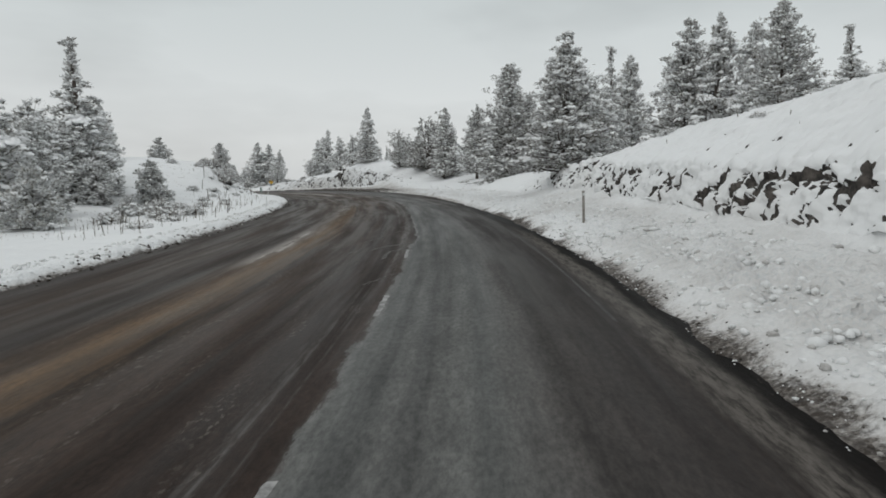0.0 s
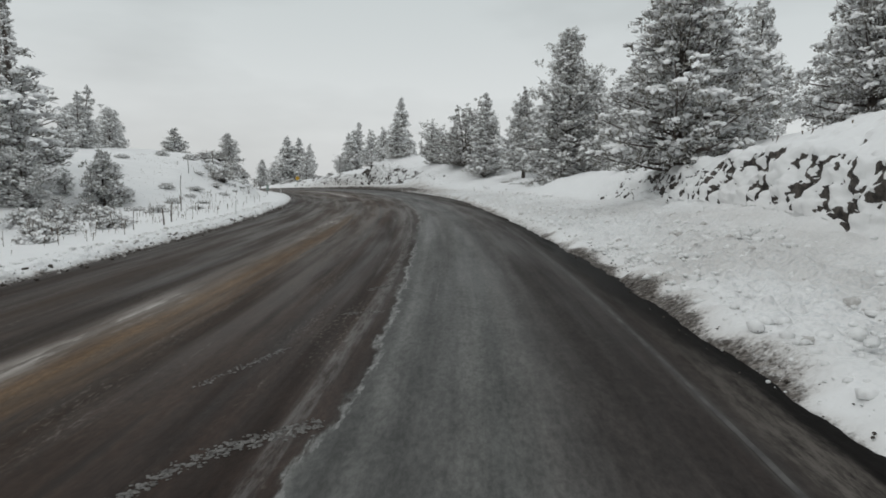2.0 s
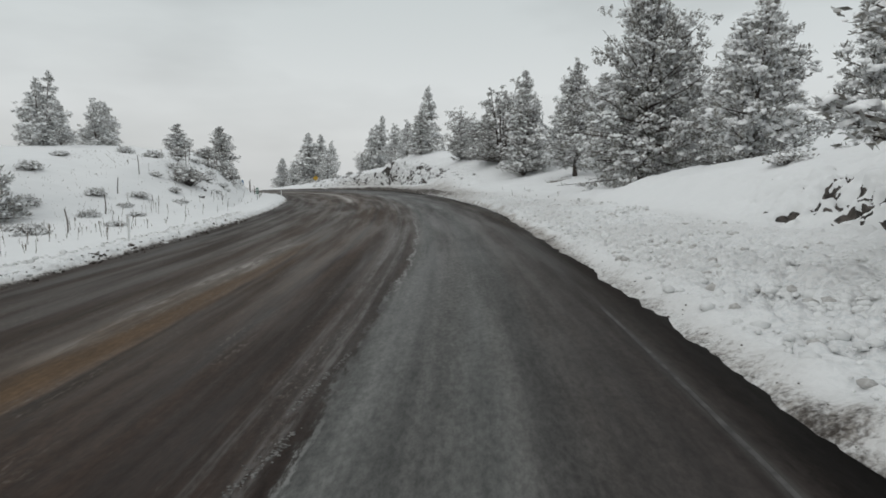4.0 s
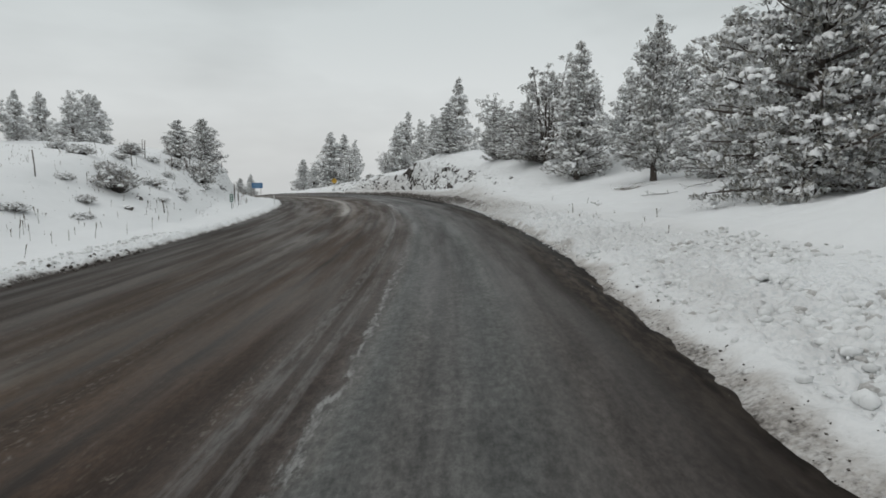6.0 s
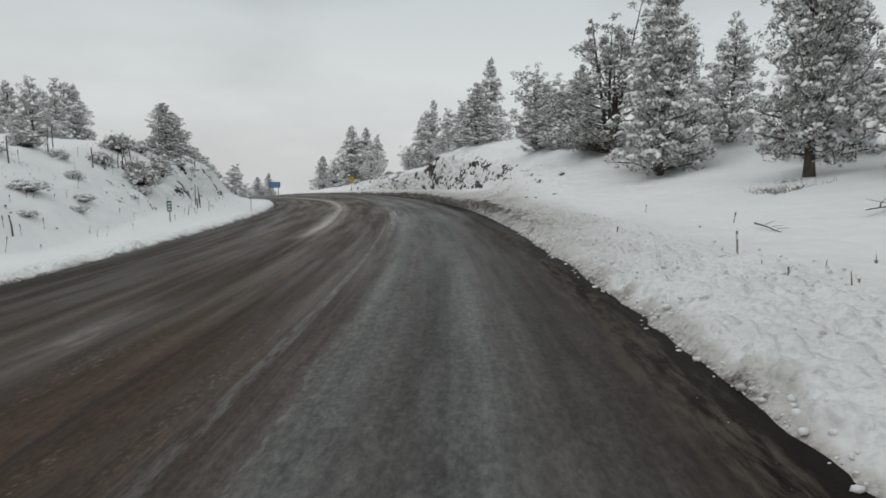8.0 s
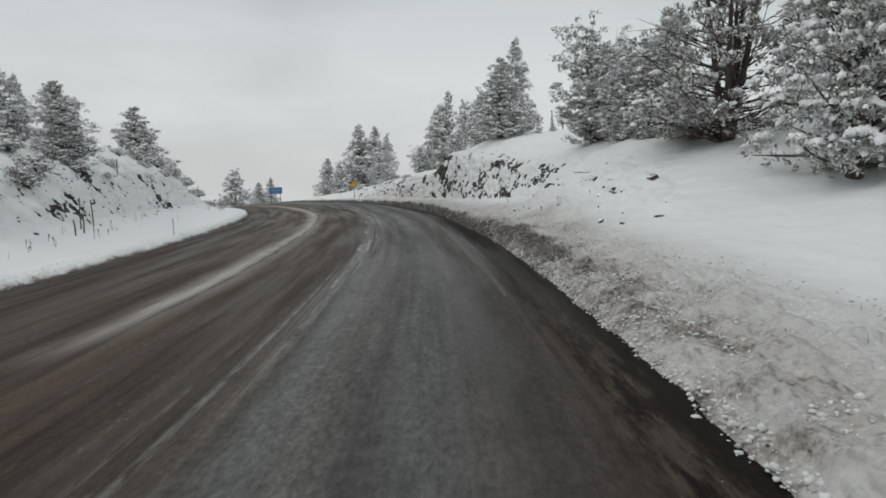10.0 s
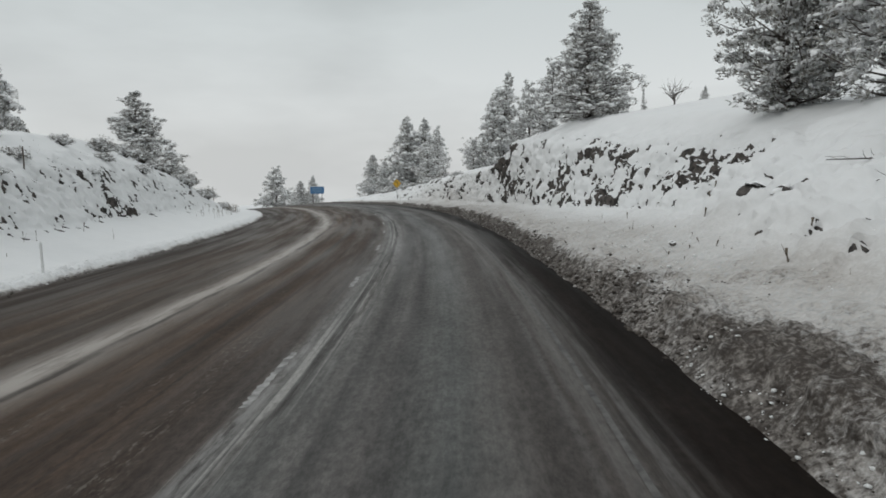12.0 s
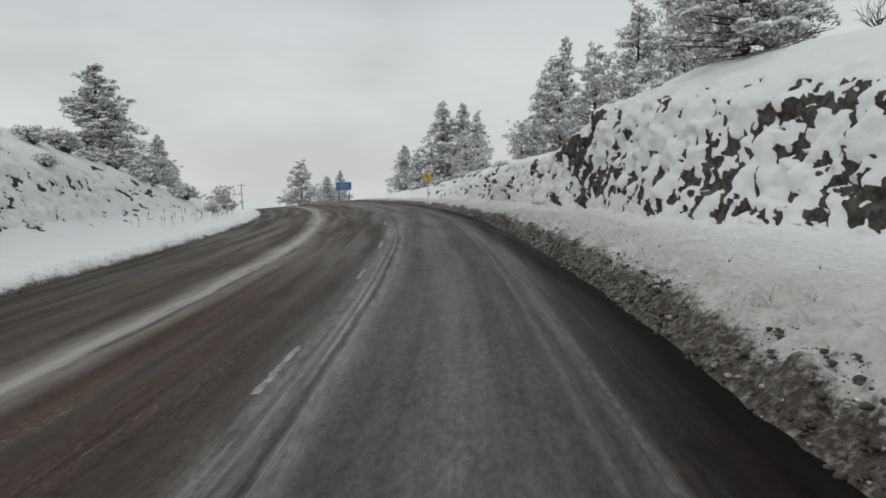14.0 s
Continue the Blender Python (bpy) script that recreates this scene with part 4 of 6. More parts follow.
def juniper(label, seed, height=10.0, radius=2.8, shape="cone", limbs=60, clumps=150, tufts=8, size=0.30, blades=4, pads=3.0, stems=1, bare=0.0, mat=None, low=0.0, pad=1.0, droop=0.0, shoots=5, specks=1.0):
    """A snow-laden juniper: root Empty with trunk, branchwork, crown and the snow lying on it. Its leaves sit in clumps along the limbs, each with pads of snow on top."""
    rng = np.random.default_rng(seed)
    root = new("juniper_tree")
    trunk, wood = Soup(), Soup()
    boughs, rest = [], []
    per = max(1, limbs // stems)
    for k in range(stems):
        lean = np.array([0.0, 0.0]) if stems == 1 else rng.uniform(-1, 1, 2) * radius * 0.45
        top = height * (1.0 if k == 0 else rng.uniform(0.66, 0.95))
        bend = rng.normal(0, 0.015 * height, 2)

        def axis(f, lean=lean, top=top, bend=bend):
            return np.array([lean[0] * f ** 0.8 + bend[0] * math.sin(3 * f), lean[1] * f ** 0.8 + bend[1] * (math.sin(2.4 * f + 1) - 0.84), f * top])

        r0 = height * 0.019 * (1.0 if stems == 1 else 0.72) + 0.03
        fs = np.linspace(0, 1, 12)
        trunk.tube([axis(f) - (np.array([0, 0, 0.35]) if f == 0 else 0) for f in fs], [r0 * (1.35 if f == 0 else 1.0 - 0.93 * f) + 0.012 for f in fs], 9)
        lobes = rng.uniform(0.72, 1.22, (7, 9))
        for i in range(per):
            f = low + (0.985 - low) * ((i + rng.uniform(0, 1)) / per) ** 0.95
            if shape == "cone":
                reach = (1 - f) ** 0.9 * (0.72 + 0.28 * smooth(f, 0.0, 0.18)) * 1.15 + 0.03
            elif shape == "spire":
                reach = 0.12 * (1 - f) ** 0.5 + (1 - f) ** 1.7 * 0.95
            elif shape == "round":
                reach = (1 - f ** 2.6) ** 0.6 * (0.6 + 0.4 * smooth(f, 0.0, 0.3))
            else:
                reach = (1 - f) ** 0.72 * (0.74 + 0.26 * smooth(f, 0.0, 0.2)) * 1.08 + 0.02
            az = i * 2.39996 + rng.normal(0, 0.5) + k
            lobe = lobes[int(f * 6.99), int((az % 6.2832) / 6.2833 * 9)]
            reach = max(0.10, float(reach)) * radius * rng.uniform(0.7, 1.08) * lobe * (0.8 if stems > 1 else 1)
            rise = math.tan(radians(rng.uniform(2, 28) + 32 * f - droop * (1 - f) ** 3))
            if f > 0.25 and rng.uniform() < 0.14 and shape != "spire":
                reach, rise = reach * 0.62, math.tan(radians(rng.uniform(62, 74)))
            a = axis(f)
            out = np.array([math.cos(az), math.sin(az), 0.0])
            side = np.array([-out[1], out[0], 0.0]) * rng.normal(0, 0.16)
            end = a + reach * (out + side * 1.5) + (0, 0, reach * rise * 0.86 - 0.05 * reach * reach / max(radius, 0.1))
            end[2] = max(end[2], 0.12)
            path = [a, a + reach * (0.34 * out + side * 0.3) + (0, 0, (end[2] - a[2]) * 0.22), a + reach * (0.7 * out + side) + (0, 0, (end[2] - a[2]) * 0.55), end]
            r1 = 0.010 + r0 * 0.24 * (1 - f) + 0.004 * reach
            wood.tube(path, [r1, r1 * 0.75, r1 * 0.5, r1 * 0.18], 5)
            if bare > 0:
                for q in (0.3, 0.45, 0.62, 0.8):
                    p = path[1] + (path[3] - path[1]) * q
                    u = out * rng.uniform(0.2, 0.8) + np.array([-out[1], out[0], 0]) * rng.choice([-1, 1]) * rng.uniform(0.4, 0.9) + (0, 0, rng.uniform(-0.1, 0.5))
                    wood.tube([p, p + 0.5 * u * reach * 0.4, p + u * reach * 0.5 + rng.normal(0, 0.05, 3)], [r1 * 0.45, r1 * 0.3, r1 * 0.08], 4)
            boughs.append((path, reach, f, out))
        # upright shoots that break the outline
        for i in range(shoots):
            f = rng.uniform(0.45, 0.92)
            az = rng.uniform(0, 6.28)
            out = np.array([math.cos(az), math.sin(az), 0.0])
            base = axis(f) + out * radius * rng.uniform(0.12, 0.5) * (1 - f) ** 0.7
            tall = height * rng.uniform(0.09, 0.20) * (1.15 - 0.5 * f)
            tip = base + out * tall * rng.uniform(0.05, 0.3) + (0, 0, tall)
            path = [base, base + (tip - base) * 0.34, base + (tip - base) * 0.7, tip]
            wood.tube(path, [0.02, 0.016, 0.012, 0.005], 4)
            boughs.append((path, tall * 0.55, 0.95, out))
    if bare > 0:
        for i in range(26):
            az = 2.16 + rng.normal(0, 0.55)
            out = np.array([math.cos(az), math.sin(az), 0.0])
            side = np.array([-out[1], out[0], 0.0]) * rng.normal(0, 0.2)
            reach, rise = radius * rng.uniform(0.45, 0.95), rng.uniform(0.02, 0.55)
            a = np.array([rng.normal(0, 0.12), rng.normal(0, 0.12), rng.uniform(0.1, 0.9)])
            path = [a, a + reach * (0.34 * out + side * 0.3) + (0, 0, 0.25 * rise * reach), a + reach * (0.7 * out + side) + (0, 0, 0.55 * rise * reach), a + reach * (out + side * 1.5) + (0, 0, rise * reach)]
            r1 = rng.uniform(0.03, 0.06)
            wood.tube(path, [r1, r1 * 0.75, r1 * 0.55, r1 * 0.25], 6)
            for q in np.linspace(0.15, 0.97, 14):
                rest.append((path[0] + (path[3] - path[0]) * q + (0, 0, r1 * 0.55), out, r1 * 1.5))
            for q in np.linspace(0.25, 0.95, 6):
                p = path[0] + (path[3] - path[0]) * q
                u = out * rng.uniform(0.3, 0.8) + np.array([-out[1], out[0], 0]) * rng.choice([-1, 1]) * rng.uniform(0.3, 0.8) + (0, 0, rng.uniform(0.0, 0.6))
                wood.tube([p, p + 0.5 * u * reach * 0.3, p + u * reach * 0.36], [r1 * 0.45, r1 * 0.3, r1 * 0.1], 4)
            if i % 3:
                boughs.append((path, reach * 0.8, 0.75, out))
    # clumps along the boughs
    weight = np.array([max(b[1], 0.22) ** 1.1 for b in boughs])
    counts = np.maximum(1, np.round(weight / weight.sum() * clumps)).astype(int)
    mid, face, big, high, far = [], [], [], [], []
    for (path, reach, f, out), n in zip(boughs, counts):
        across = np.array([-out[1], out[0], 0.0])
        for m in range(n):
            if bare > 0 and rng.uniform() < bare * (1.35 - f):
                continue
            q = min(1.0, (0.16 if bare == 0 else 0.5) + (0.86 if bare == 0 else 0.52) * (m + rng.uniform(0.25, 1.0)) / n)
            seg = min(2, int(q * 3))
            w = q * 3 - seg
            mid.append(path[seg] * (1 - w) + path[seg + 1] * w + across * rng.normal(0, 0.18) * reach + (0, 0, rng.normal(0, 0.13) * reach))
            face.append(out)
            big.append((0.15 + 0.30 * min(1.3, reach)) * rng.uniform(0.7, 1.25) * (size / 0.30) ** 0.6)
            high.append(f)
            far.append(q)
    mid, face, big, high, far = np.array(mid), np.array(face), np.array(big), np.array(high), np.array(far)
    n = len(mid)
    # leaves
    g = unit(rng.normal(0, 1, (n, tufts, 3))) * rng.uniform(0.1, 1.0, (n, tufts, 1)) ** 0.6
    at = mid[:, None] + g * big[:, None, None] * np.array([0.95, 0.95, 0.66])
    at[..., 2] = np.maximum(at[..., 2], 0.05)
    way = face[:, None] * 0.5 + g * 0.7 + np.array([0, 0, 1.0]) * (0.35 + 0.9 * high)[:, None, None]
    crown = blades_mesh(rng, at.reshape(-1, 3), way.reshape(-1, 3), np.repeat(size * (0.75 + 0.25 * np.minimum(1.0, big / 0.4)), tufts), blades, mat or MAT_CROWN)
    # snow: pads on the upper side of most clumps and small specks all round
    many = rng.poisson(pads * np.where(rng.uniform(size=n) < 0.28, 0.2, 1.25))
    i = np.repeat(np.arange(n), many)
    g = rng.normal(0, 0.42, (len(i), 2))
    tall = np.sqrt(np.clip(1 - (g * g).sum(1), 0.05, 1)) * 0.66 * big[i]
    pos = mid[i] + np.concatenate([g * big[i, None] * 0.95, tall[:, None]], 1) + face[i] * 0.10 * big[i, None]
    wide = pad * (0.10 + 0.30 * rng.uniform(size=len(i)) ** 1.5) * (0.35 + 0.65 * big[i] / 0.45) * 0.72
    tip = np.radians(rng.uniform(-5, 40, len(i))) * np.clip(1.1 - high[i], 0.2, 1)
    k = rng.poisson(specks * 6, n)
    j = np.repeat(np.arange(n), k)
    g2 = unit(rng.normal(0, 1, (len(j), 3)) + (0, 0, 0.35))
    pos2 = mid[j] + g2 * big[j, None] * np.array([1.0, 1.0, 0.72])
    wide2 = pad * rng.uniform(0.035, 0.085, len(j)) * (size / 0.24) ** 0.5
    if rest:
        pos = np.concatenate([pos, [r[0] for r in rest]])
        face2 = np.concatenate([face[i], [r[1] for r in rest]])
        wide, tip = np.concatenate([wide, [r[2] for r in rest]]), np.concatenate([tip, np.zeros(len(rest))])
    else:
        face2 = face[i]
    total = len(pos) + len(pos2)
    load = pads_mesh(rng, np.concatenate([pos, pos2]), np.concatenate([face2, face[j]]), np.concatenate([wide, wide2]), rng.uniform(0.5, 0.9, total), np.concatenate([tip, np.zeros(len(pos2))]), MAT_LOAD)
    for ob in (trunk.ob("trunk", MAT_BARK), wood.ob("branchwork", MAT_BARK), crown, load):
        ob.parent = root
        if ob.name.split(".")[0] != "trunk":
            tagged(ob, kind="stuff")
    tagged(root, label, "tree", "junipers along the road")
    return root


FAR = dict(limbs=80, clumps=220, tufts=8, size=0.32, blades=4, pads=6.5, pad=0.66, specks=1.0)
NEAR = dict(limbs=130, clumps=460, tufts=11, size=0.20, blades=4, pads=8.5, pad=0.54, specks=1.2)
KINDS = {
    "cone": juniper("snow-dusted juniper of even cone shape", 1, 10, 2.9, "cone", **FAR),
    "wide": juniper("broad snow-dusted juniper with uneven crown", 2, 10, 3.6, "wide", shoots=8, **FAR),
    "spire": juniper("tall slender juniper with a thin spire, frosted", 3, 10, 2.6, "spire", shoots=2, **{**FAR, "size": 0.24, "clumps": 230, "limbs": 80}),
    "round": juniper("rounded bushy juniper covered in frost", 4, 10, 4.2, "round", **FAR),
    "twin": juniper("twin-stemmed juniper dusted with snow", 5, 10, 3.4, "cone", stems=2, **FAR),
    "big": juniper("big dense juniper heavy with fresh snow", 6, 10, 3.4, "wide", mat=MAT_CROWN_DARK, droop=12, **{**NEAR, "clumps": 720, "limbs": 150, "size": 0.18, "pad": 0.46, "pads": 8.0}),
    "fir": juniper("dark dense juniper with clumps of snow", 7, 10, 3.2, "cone", mat=MAT_CROWN_DARK, **NEAR),
    "lean": juniper("frosted juniper with a visible trunk", 8, 10, 3.1, "wide", mat=MAT_CROWN_DARK, shoots=8, **{**NEAR, "low": 0.07, "pads": 5.5}),
    "stems": juniper("many-stemmed dark juniper with bare limbs", 9, 10, 4.6, "wide", stems=5, bare=0.48, mat=MAT_CROWN_DARK, shoots=2, **{**NEAR, "clumps": 640, "limbs": 120, "size": 0.22, "pads": 4.5}),
    "bushy": juniper("wide bushy juniper with rounded frosted crown", 12, 10, 4.4, "round", mat=MAT_CROWN_DARK, stems=3, shoots=6, **{**NEAR, "clumps": 620, "limbs": 150, "size": 0.22, "pads": 6.5}),
    "young": juniper("small young juniper clad in snow", 10, 10, 4.4, "cone", **{**NEAR, "clumps": 120, "size": 0.7, "limbs": 60, "pads": 4.0, "tufts": 9}),
}
USED = set()


def plant(kind, x, y, top, width=1.0, base=None, turn=0.0, sink=0.1):
    """A tree of that kind at plane point x, y, whose tip is top over the road's plane."""
    s, d = along(x, y)
    h = ground_h(s, d) if base is None else base
    size = 1.04 * (top - h) / 10.0
    at = Matrix.Translation(Vector(lift(x, y, h - sink))) @ Matrix.Rotation(turn, 4, "Z")
    m = at @ Matrix.Diagonal((size * width, size * width, size, 1))
    proto = KINDS[kind]
    if kind in USED:
        big = proto.scale
        return copy_thing(proto, m @ Matrix.Diagonal((1 / big.x, 1 / big.y, 1 / big.z, 1)))
    USED.add(kind)
    proto.matrix_basis = m
    return proto


# kind, x, y, tip height, width factor, turn
TREES = [
    # outer bank, from the start
    ("fir", 8.0, 40.3, 10.4, 1.20, 0.3), ("lean", 14.3, 26.3, 8.4, 1.2, 1.0), ("cone", 19.5, 39.3, 10.2, 1.0, 2.0), ("spire", 22.0, 33.9, 8.9, 1.3, 0.5), ("lean", 16.5, 21.8, 7.2, 1.2, 4.0),
    ("fir", 17.1, 43.6, 11.5, 1.05, 2.2), ("cone", 18.0, 41.0, 11.1, 0.9, 3.3), ("cone", 15.3, 51.0, 10.5, 0.9, 0.9), ("spire", 17.6, 64.0, 13.6, 1.0, 1.7), ("wide", 20.5, 52.0, 9.4, 1.1, 5.0),
    ("wide", 12.0, 47.0, 7.6, 1.0, 2.7), ("twin", 10.8, 61.5, 9.7, 1.0, 0.2), ("wide", 15.0, 71.0, 9.7, 1.1, 3.0),
    ("big", 7.6, 70.2, 13.2, 0.95, 0.0), ("fir", 12.0, 66.5, 9.0, 1.1, 4.1), ("fir", 11.0, 78.0, 11.0, 1.1, 0.9), ("fir", 8.4, 84.0, 9.8, 1.15, 1.9), ("lean", 5.4, 88.9, 11.0, 0.84, 0.0), ("cone", 8.2, 94.0, 10.2, 0.9, 2.1),
    ("fir", 0.9, 99.0, 12.0, 0.86, 1.2), ("wide", 5.4, 103.0, 9.8, 1.0, 4.6), ("round", -5.2, 111.4, 7.8, 1.15, 0.4),
    ("stems", -1.5, 105.3, 12.4, 0.95, 0.7), ("bushy", -6.9, 115.0, 9.8, 1.1, 2.2), ("fir", -3.5, 111.0, 9.6, 1.0, 3.6),
    ("cone", -18.2, 162.0, 19.3, 0.86, 0.0), ("fir", -14.9, 130.6, 11.8, 1.3, 2.0), ("spire", -12.8, 156.4, 9.7, 0.8, 1.1), ("cone", -7.8, 147.0, 8.3, 0.9, 0.4), ("wide", -20.5, 150.0, 11.6, 1.0, 4.4),
    ("twin", -31.0, 173.0, 15.5, 0.9, 0.6), ("wide", -26.0, 166.0, 12.4, 1.0, 2.6), ("cone", -34.5, 180.0, 13.2, 1.0, 3.9), ("round", -36.0, 176.0, 7.6, 1.0, 1.0),
    ("cone", -60.5, 209.5, 15.0, 1.15, 0.0), ("cone", -57.0, 210.5, 14.4, 1.0, 3.0), ("wide", -51.5, 203.0, 11.6, 0.8, 1.5), ("round", -50.0, 194.0, 7.6, 1.2, 3.0), ("cone", -69.5, 212.0, 8.6, 1.2, 2.3), ("wide", -64.0, 206.0, 6.8, 1.2, 4.0),
    ("wide", -102.0, 223.5, 7.8, 1.25, 0.0), ("cone", -94.0, 222.0, 4.6, 1.3, 2.0), ("cone", -90.5, 222.0, 5.6, 1.0, 1.0), ("round", -118.0, 216.0, 3.8, 1.4, 0.3), ("round", -127.0, 214.0, 4.2, 1.3, 1.3),
    # inner side
    ("spire", -35.4, 60.8, 16.6, 1.3, 0.4), ("wide", -30.5, 47.0, 8.6, 1.15, 1.4), ("cone", -28.5, 44.0, 7.4, 1.2, 2.4), ("young", -22.3, 34.0, 3.7, 1.25, 3.1), ("spire", -27.5, 38.0, 11.0, 1.3, 0.9), ("round", -36.0, 56.0, 9.0, 1.1, 2.0), ("wide", -33.5, 57.5, 7.6, 1.3, 0.3), ("round", -31.0, 56.5, 4.8, 1.3, 4.4),
    ("cone", -72.8, 136.4, 17.2, 1.0, 1.1), ("young", -28.2, 61.4, 4.8, 1.12, 0.0), ("round", -32.0, 62.5, 3.6, 1.1, 1.2), ("round", -27.5, 55.0, 1.9, 1.6, 0.7), ("wide", -38.0, 66.0, 9.4, 1.1, 4.0),
    ("twin", -52.0, 95.7, 15.5, 1.0, 0.0), ("wide", -56.5, 99.5, 13.2, 1.1, 1.8), ("wide", -62.9, 120.0, 15.0, 1.05, 2.9), ("cone", -57.0, 105.0, 13.4, 1.0, 0.8), ("wide", -72.0, 134.0, 16.8, 1.05, 4.0), ("cone", -76.0, 129.0, 17.2, 0.9, 2.0), ("twin", -66.0, 126.0, 15.8, 1.0, 5.0),
    ("big", -37.4, 108.0, 9.4, 1.25, 0.0), ("round", -38.1, 104.9, 5.9, 1.1, 1.0), ("fir", -64.5, 145.5, 13.8, 1.45, 0.0), ("wide", -70.0, 152.0, 9.6, 1.1, 1.2), ("cone", -73.0, 159.0, 9.3, 1.0, 2.0), ("round", -66.0, 153.0, 6.2, 1.2, 3.4), ("wide", -79.0, 166.0, 6.6, 1.2, 0.6),
]
for kind, x, y, top, width, turn in TREES:
    plant(kind, x, y, top, width, turn=turn)


# ---------------------------------------------------------------- shrubs, stalks and stones
def sagebrush(label, seed, spread=1.0, tall=0.9, twigs=70, frost=0.5):
    """A low shrub of thin twigs with grey sprays and some snow."""
    rng = np.random.default_rng(seed)
    root = new("shrub")
    wood, leaf, load = Soup(), Soup(), Soup()
    for i in range(twigs):
        az, out = rng.uniform(0, 6.28), rng.uniform(0.15, 1.0) ** 0.7 * spread
        tip = np.array([math.cos(az) * out, math.sin(az) * out, tall * (1.05 - 0.55 * (out / spread) ** 2) * rng.uniform(0.6, 1.1)])
        mid = tip * np.array([0.45, 0.45, 0.55]) + rng.normal(0, 0.05, 3)
        wood.tube([(0.1 * tip[0], 0.1 * tip[1], -0.1), mid, tip], [0.016, 0.010, 0.004], 4)
        for q in (0.4, 0.6, 0.8, 1.0):
            at = mid + (tip - mid) * q + rng.normal(0, 0.06, 3) * spread
            spray(leaf, rng, at, tip, 0.15 * spread ** 0.5, 3)
            if rng.uniform() < frost:
                blob(load, rng, at + (0, 0, 0.04), 0.11 * rng.uniform(0.5, 1.3) * spread ** 0.5, 0.6)
    for ob in (wood.ob("branchwork", MAT_TWIG), leaf.ob("foliage", MAT_SAGE, False), load.ob("snow_load", MAT_LOAD)):
        ob.parent = root
        tagged(ob, kind="stuff")
    return tagged(root, label, "shrub", "shrubs on the banks")


MAT_SAGE = crown_material("sage_sprays", (0.22, 0.205, 0.185), (0.42, 0.40, 0.375), 0.62)
SHRUBS = [sagebrush("grey frosted sagebrush on the snowy bank", 31, 1.0, 0.8, 110, 0.30), sagebrush("dark leafless shrub dusted with snow", 32, 1.0, 1.0, 150, 0.10), sagebrush("low brown shrub half buried in snow", 33, 1.0, 0.5, 90, 0.35)]
# which, s, d, size
BUSHES = [
    (1, 87.8, -19.1, 2.3), (0, 88.8, -20.0, 1.7), (1, 86.4, -18.6, 1.5), (1, 105.0, -17.7, 1.3), (1, 106.6, -18.3, 1.2), (0, 103.6, -17.2, 0.7), (2, 91.7, -18.1, 0.9), (2, 95.0, -17.2, 0.7), (0, 97.5, -18.6, 0.6), (2, 93.0, -16.6, 0.6), (1, 110.5, -18.0, 1.1), (0, 113.0, -18.6, 1.2), (0, 104.0, -19.6, 1.0), (1, 110.0, -20.4, 1.3), (0, 114.0, -20.2, 1.1), (1, 99.0, -21.5, 1.0),
    (2, 84.0, -20.5, 0.7), (0, 82.0, -18.6, 0.6), (2, 79.0, -17.6, 0.7), (2, 77.0, -19.8, 0.8), (0, 74.5, -21.6, 0.7), (2, 71.0, -18.0, 0.6), (0, 68.5, -19.8, 0.7), (2, 66.0, -17.4, 0.6), (0, 90.5, -22.0, 0.9), (2, 94.5, -21.0, 0.8), (0, 99.5, -20.2, 0.7), (2, 101.0, -17.0, 0.5), (2, 89.0, -16.8, 0.5), (0, 118.0, -18.4, 0.8), (2, 121.5, -18.0, 0.7), (0, 125.0, -18.8, 0.8), (2, 132.0, -18.2, 0.6), (1, 137.0, -19.2, 0.7), (0, 143.0, -18.6, 0.8),
    (0, 43.0, -17.5, 1.1), (1, 45.5, -18.6, 1.2), (0, 47.5, -16.8, 0.9), (2, 50.5, -17.6, 0.9), (0, 53.0, -19.5, 1.1), (2, 40.0, -16.4, 0.8), (1, 56.0, -21.5, 1.1), (0, 38.0, -19.0, 1.0), (2, 34.0, -16.0, 0.8), (0, 60.0, -18.6, 0.8), (2, 63.0, -21.0, 0.8), (0, 56.0, -22.0, 0.9), (1, 62.5, -27.5, 0.8), (2, 57.0, -24.5, 0.9), (0, 59.5, -23.0, 0.8), (2, 68.5, -23.6, 0.6), (0, 50.0, -22.0, 1.3), (0, 70.0, -24.0, 0.9), (2, 73.5, -19.5, 0.6), (0, 78.0, -27.0, 0.9), (2, 86.0, -28.0, 0.8), (0, 97.0, -26.0, 0.9),
    (0, 121.0, -20.8, 0.9), (1, 127.0, -21.2, 1.0), (0, 146.0, -20.6, 1.1), (1, 149.5, -20.3, 1.3), (0, 152.0, -19.8, 1.1), (1, 155.5, -19.6, 1.4), (0, 158.0, -18.8, 1.1), (1, 161.0, -18.6, 1.4), (0, 164.0, -17.6, 1.0), (1, 167.0, -17.4, 1.2), (0, 170.5, -15.7, 0.9), (0, 175.0, -16.0, 0.9), (1, 140.0, -20.3, 1.1), (0, 134.0, -20.5, 0.8),
    (0, 44.0, 11.2, 0.9), (2, 51.0, 10.8, 0.8), (2, 148.0, 6.2, 0.7), (0, 156.0, 7.9, 0.8), (1, 163.0, 8.2, 0.9), (0, 170.0, 8.4, 0.9), (1, 176.0, 9.6, 1.1), (0, 186.0, 9.8, 1.2), (1, 192.0, 10.2, 1.2), (0, 197.0, 10.5, 1.3), (0, 31.5, 11.8, 0.6), (2, 22.0, 11.0, 0.5), (0, 14.0, 10.4, 0.5),
]
first = set()
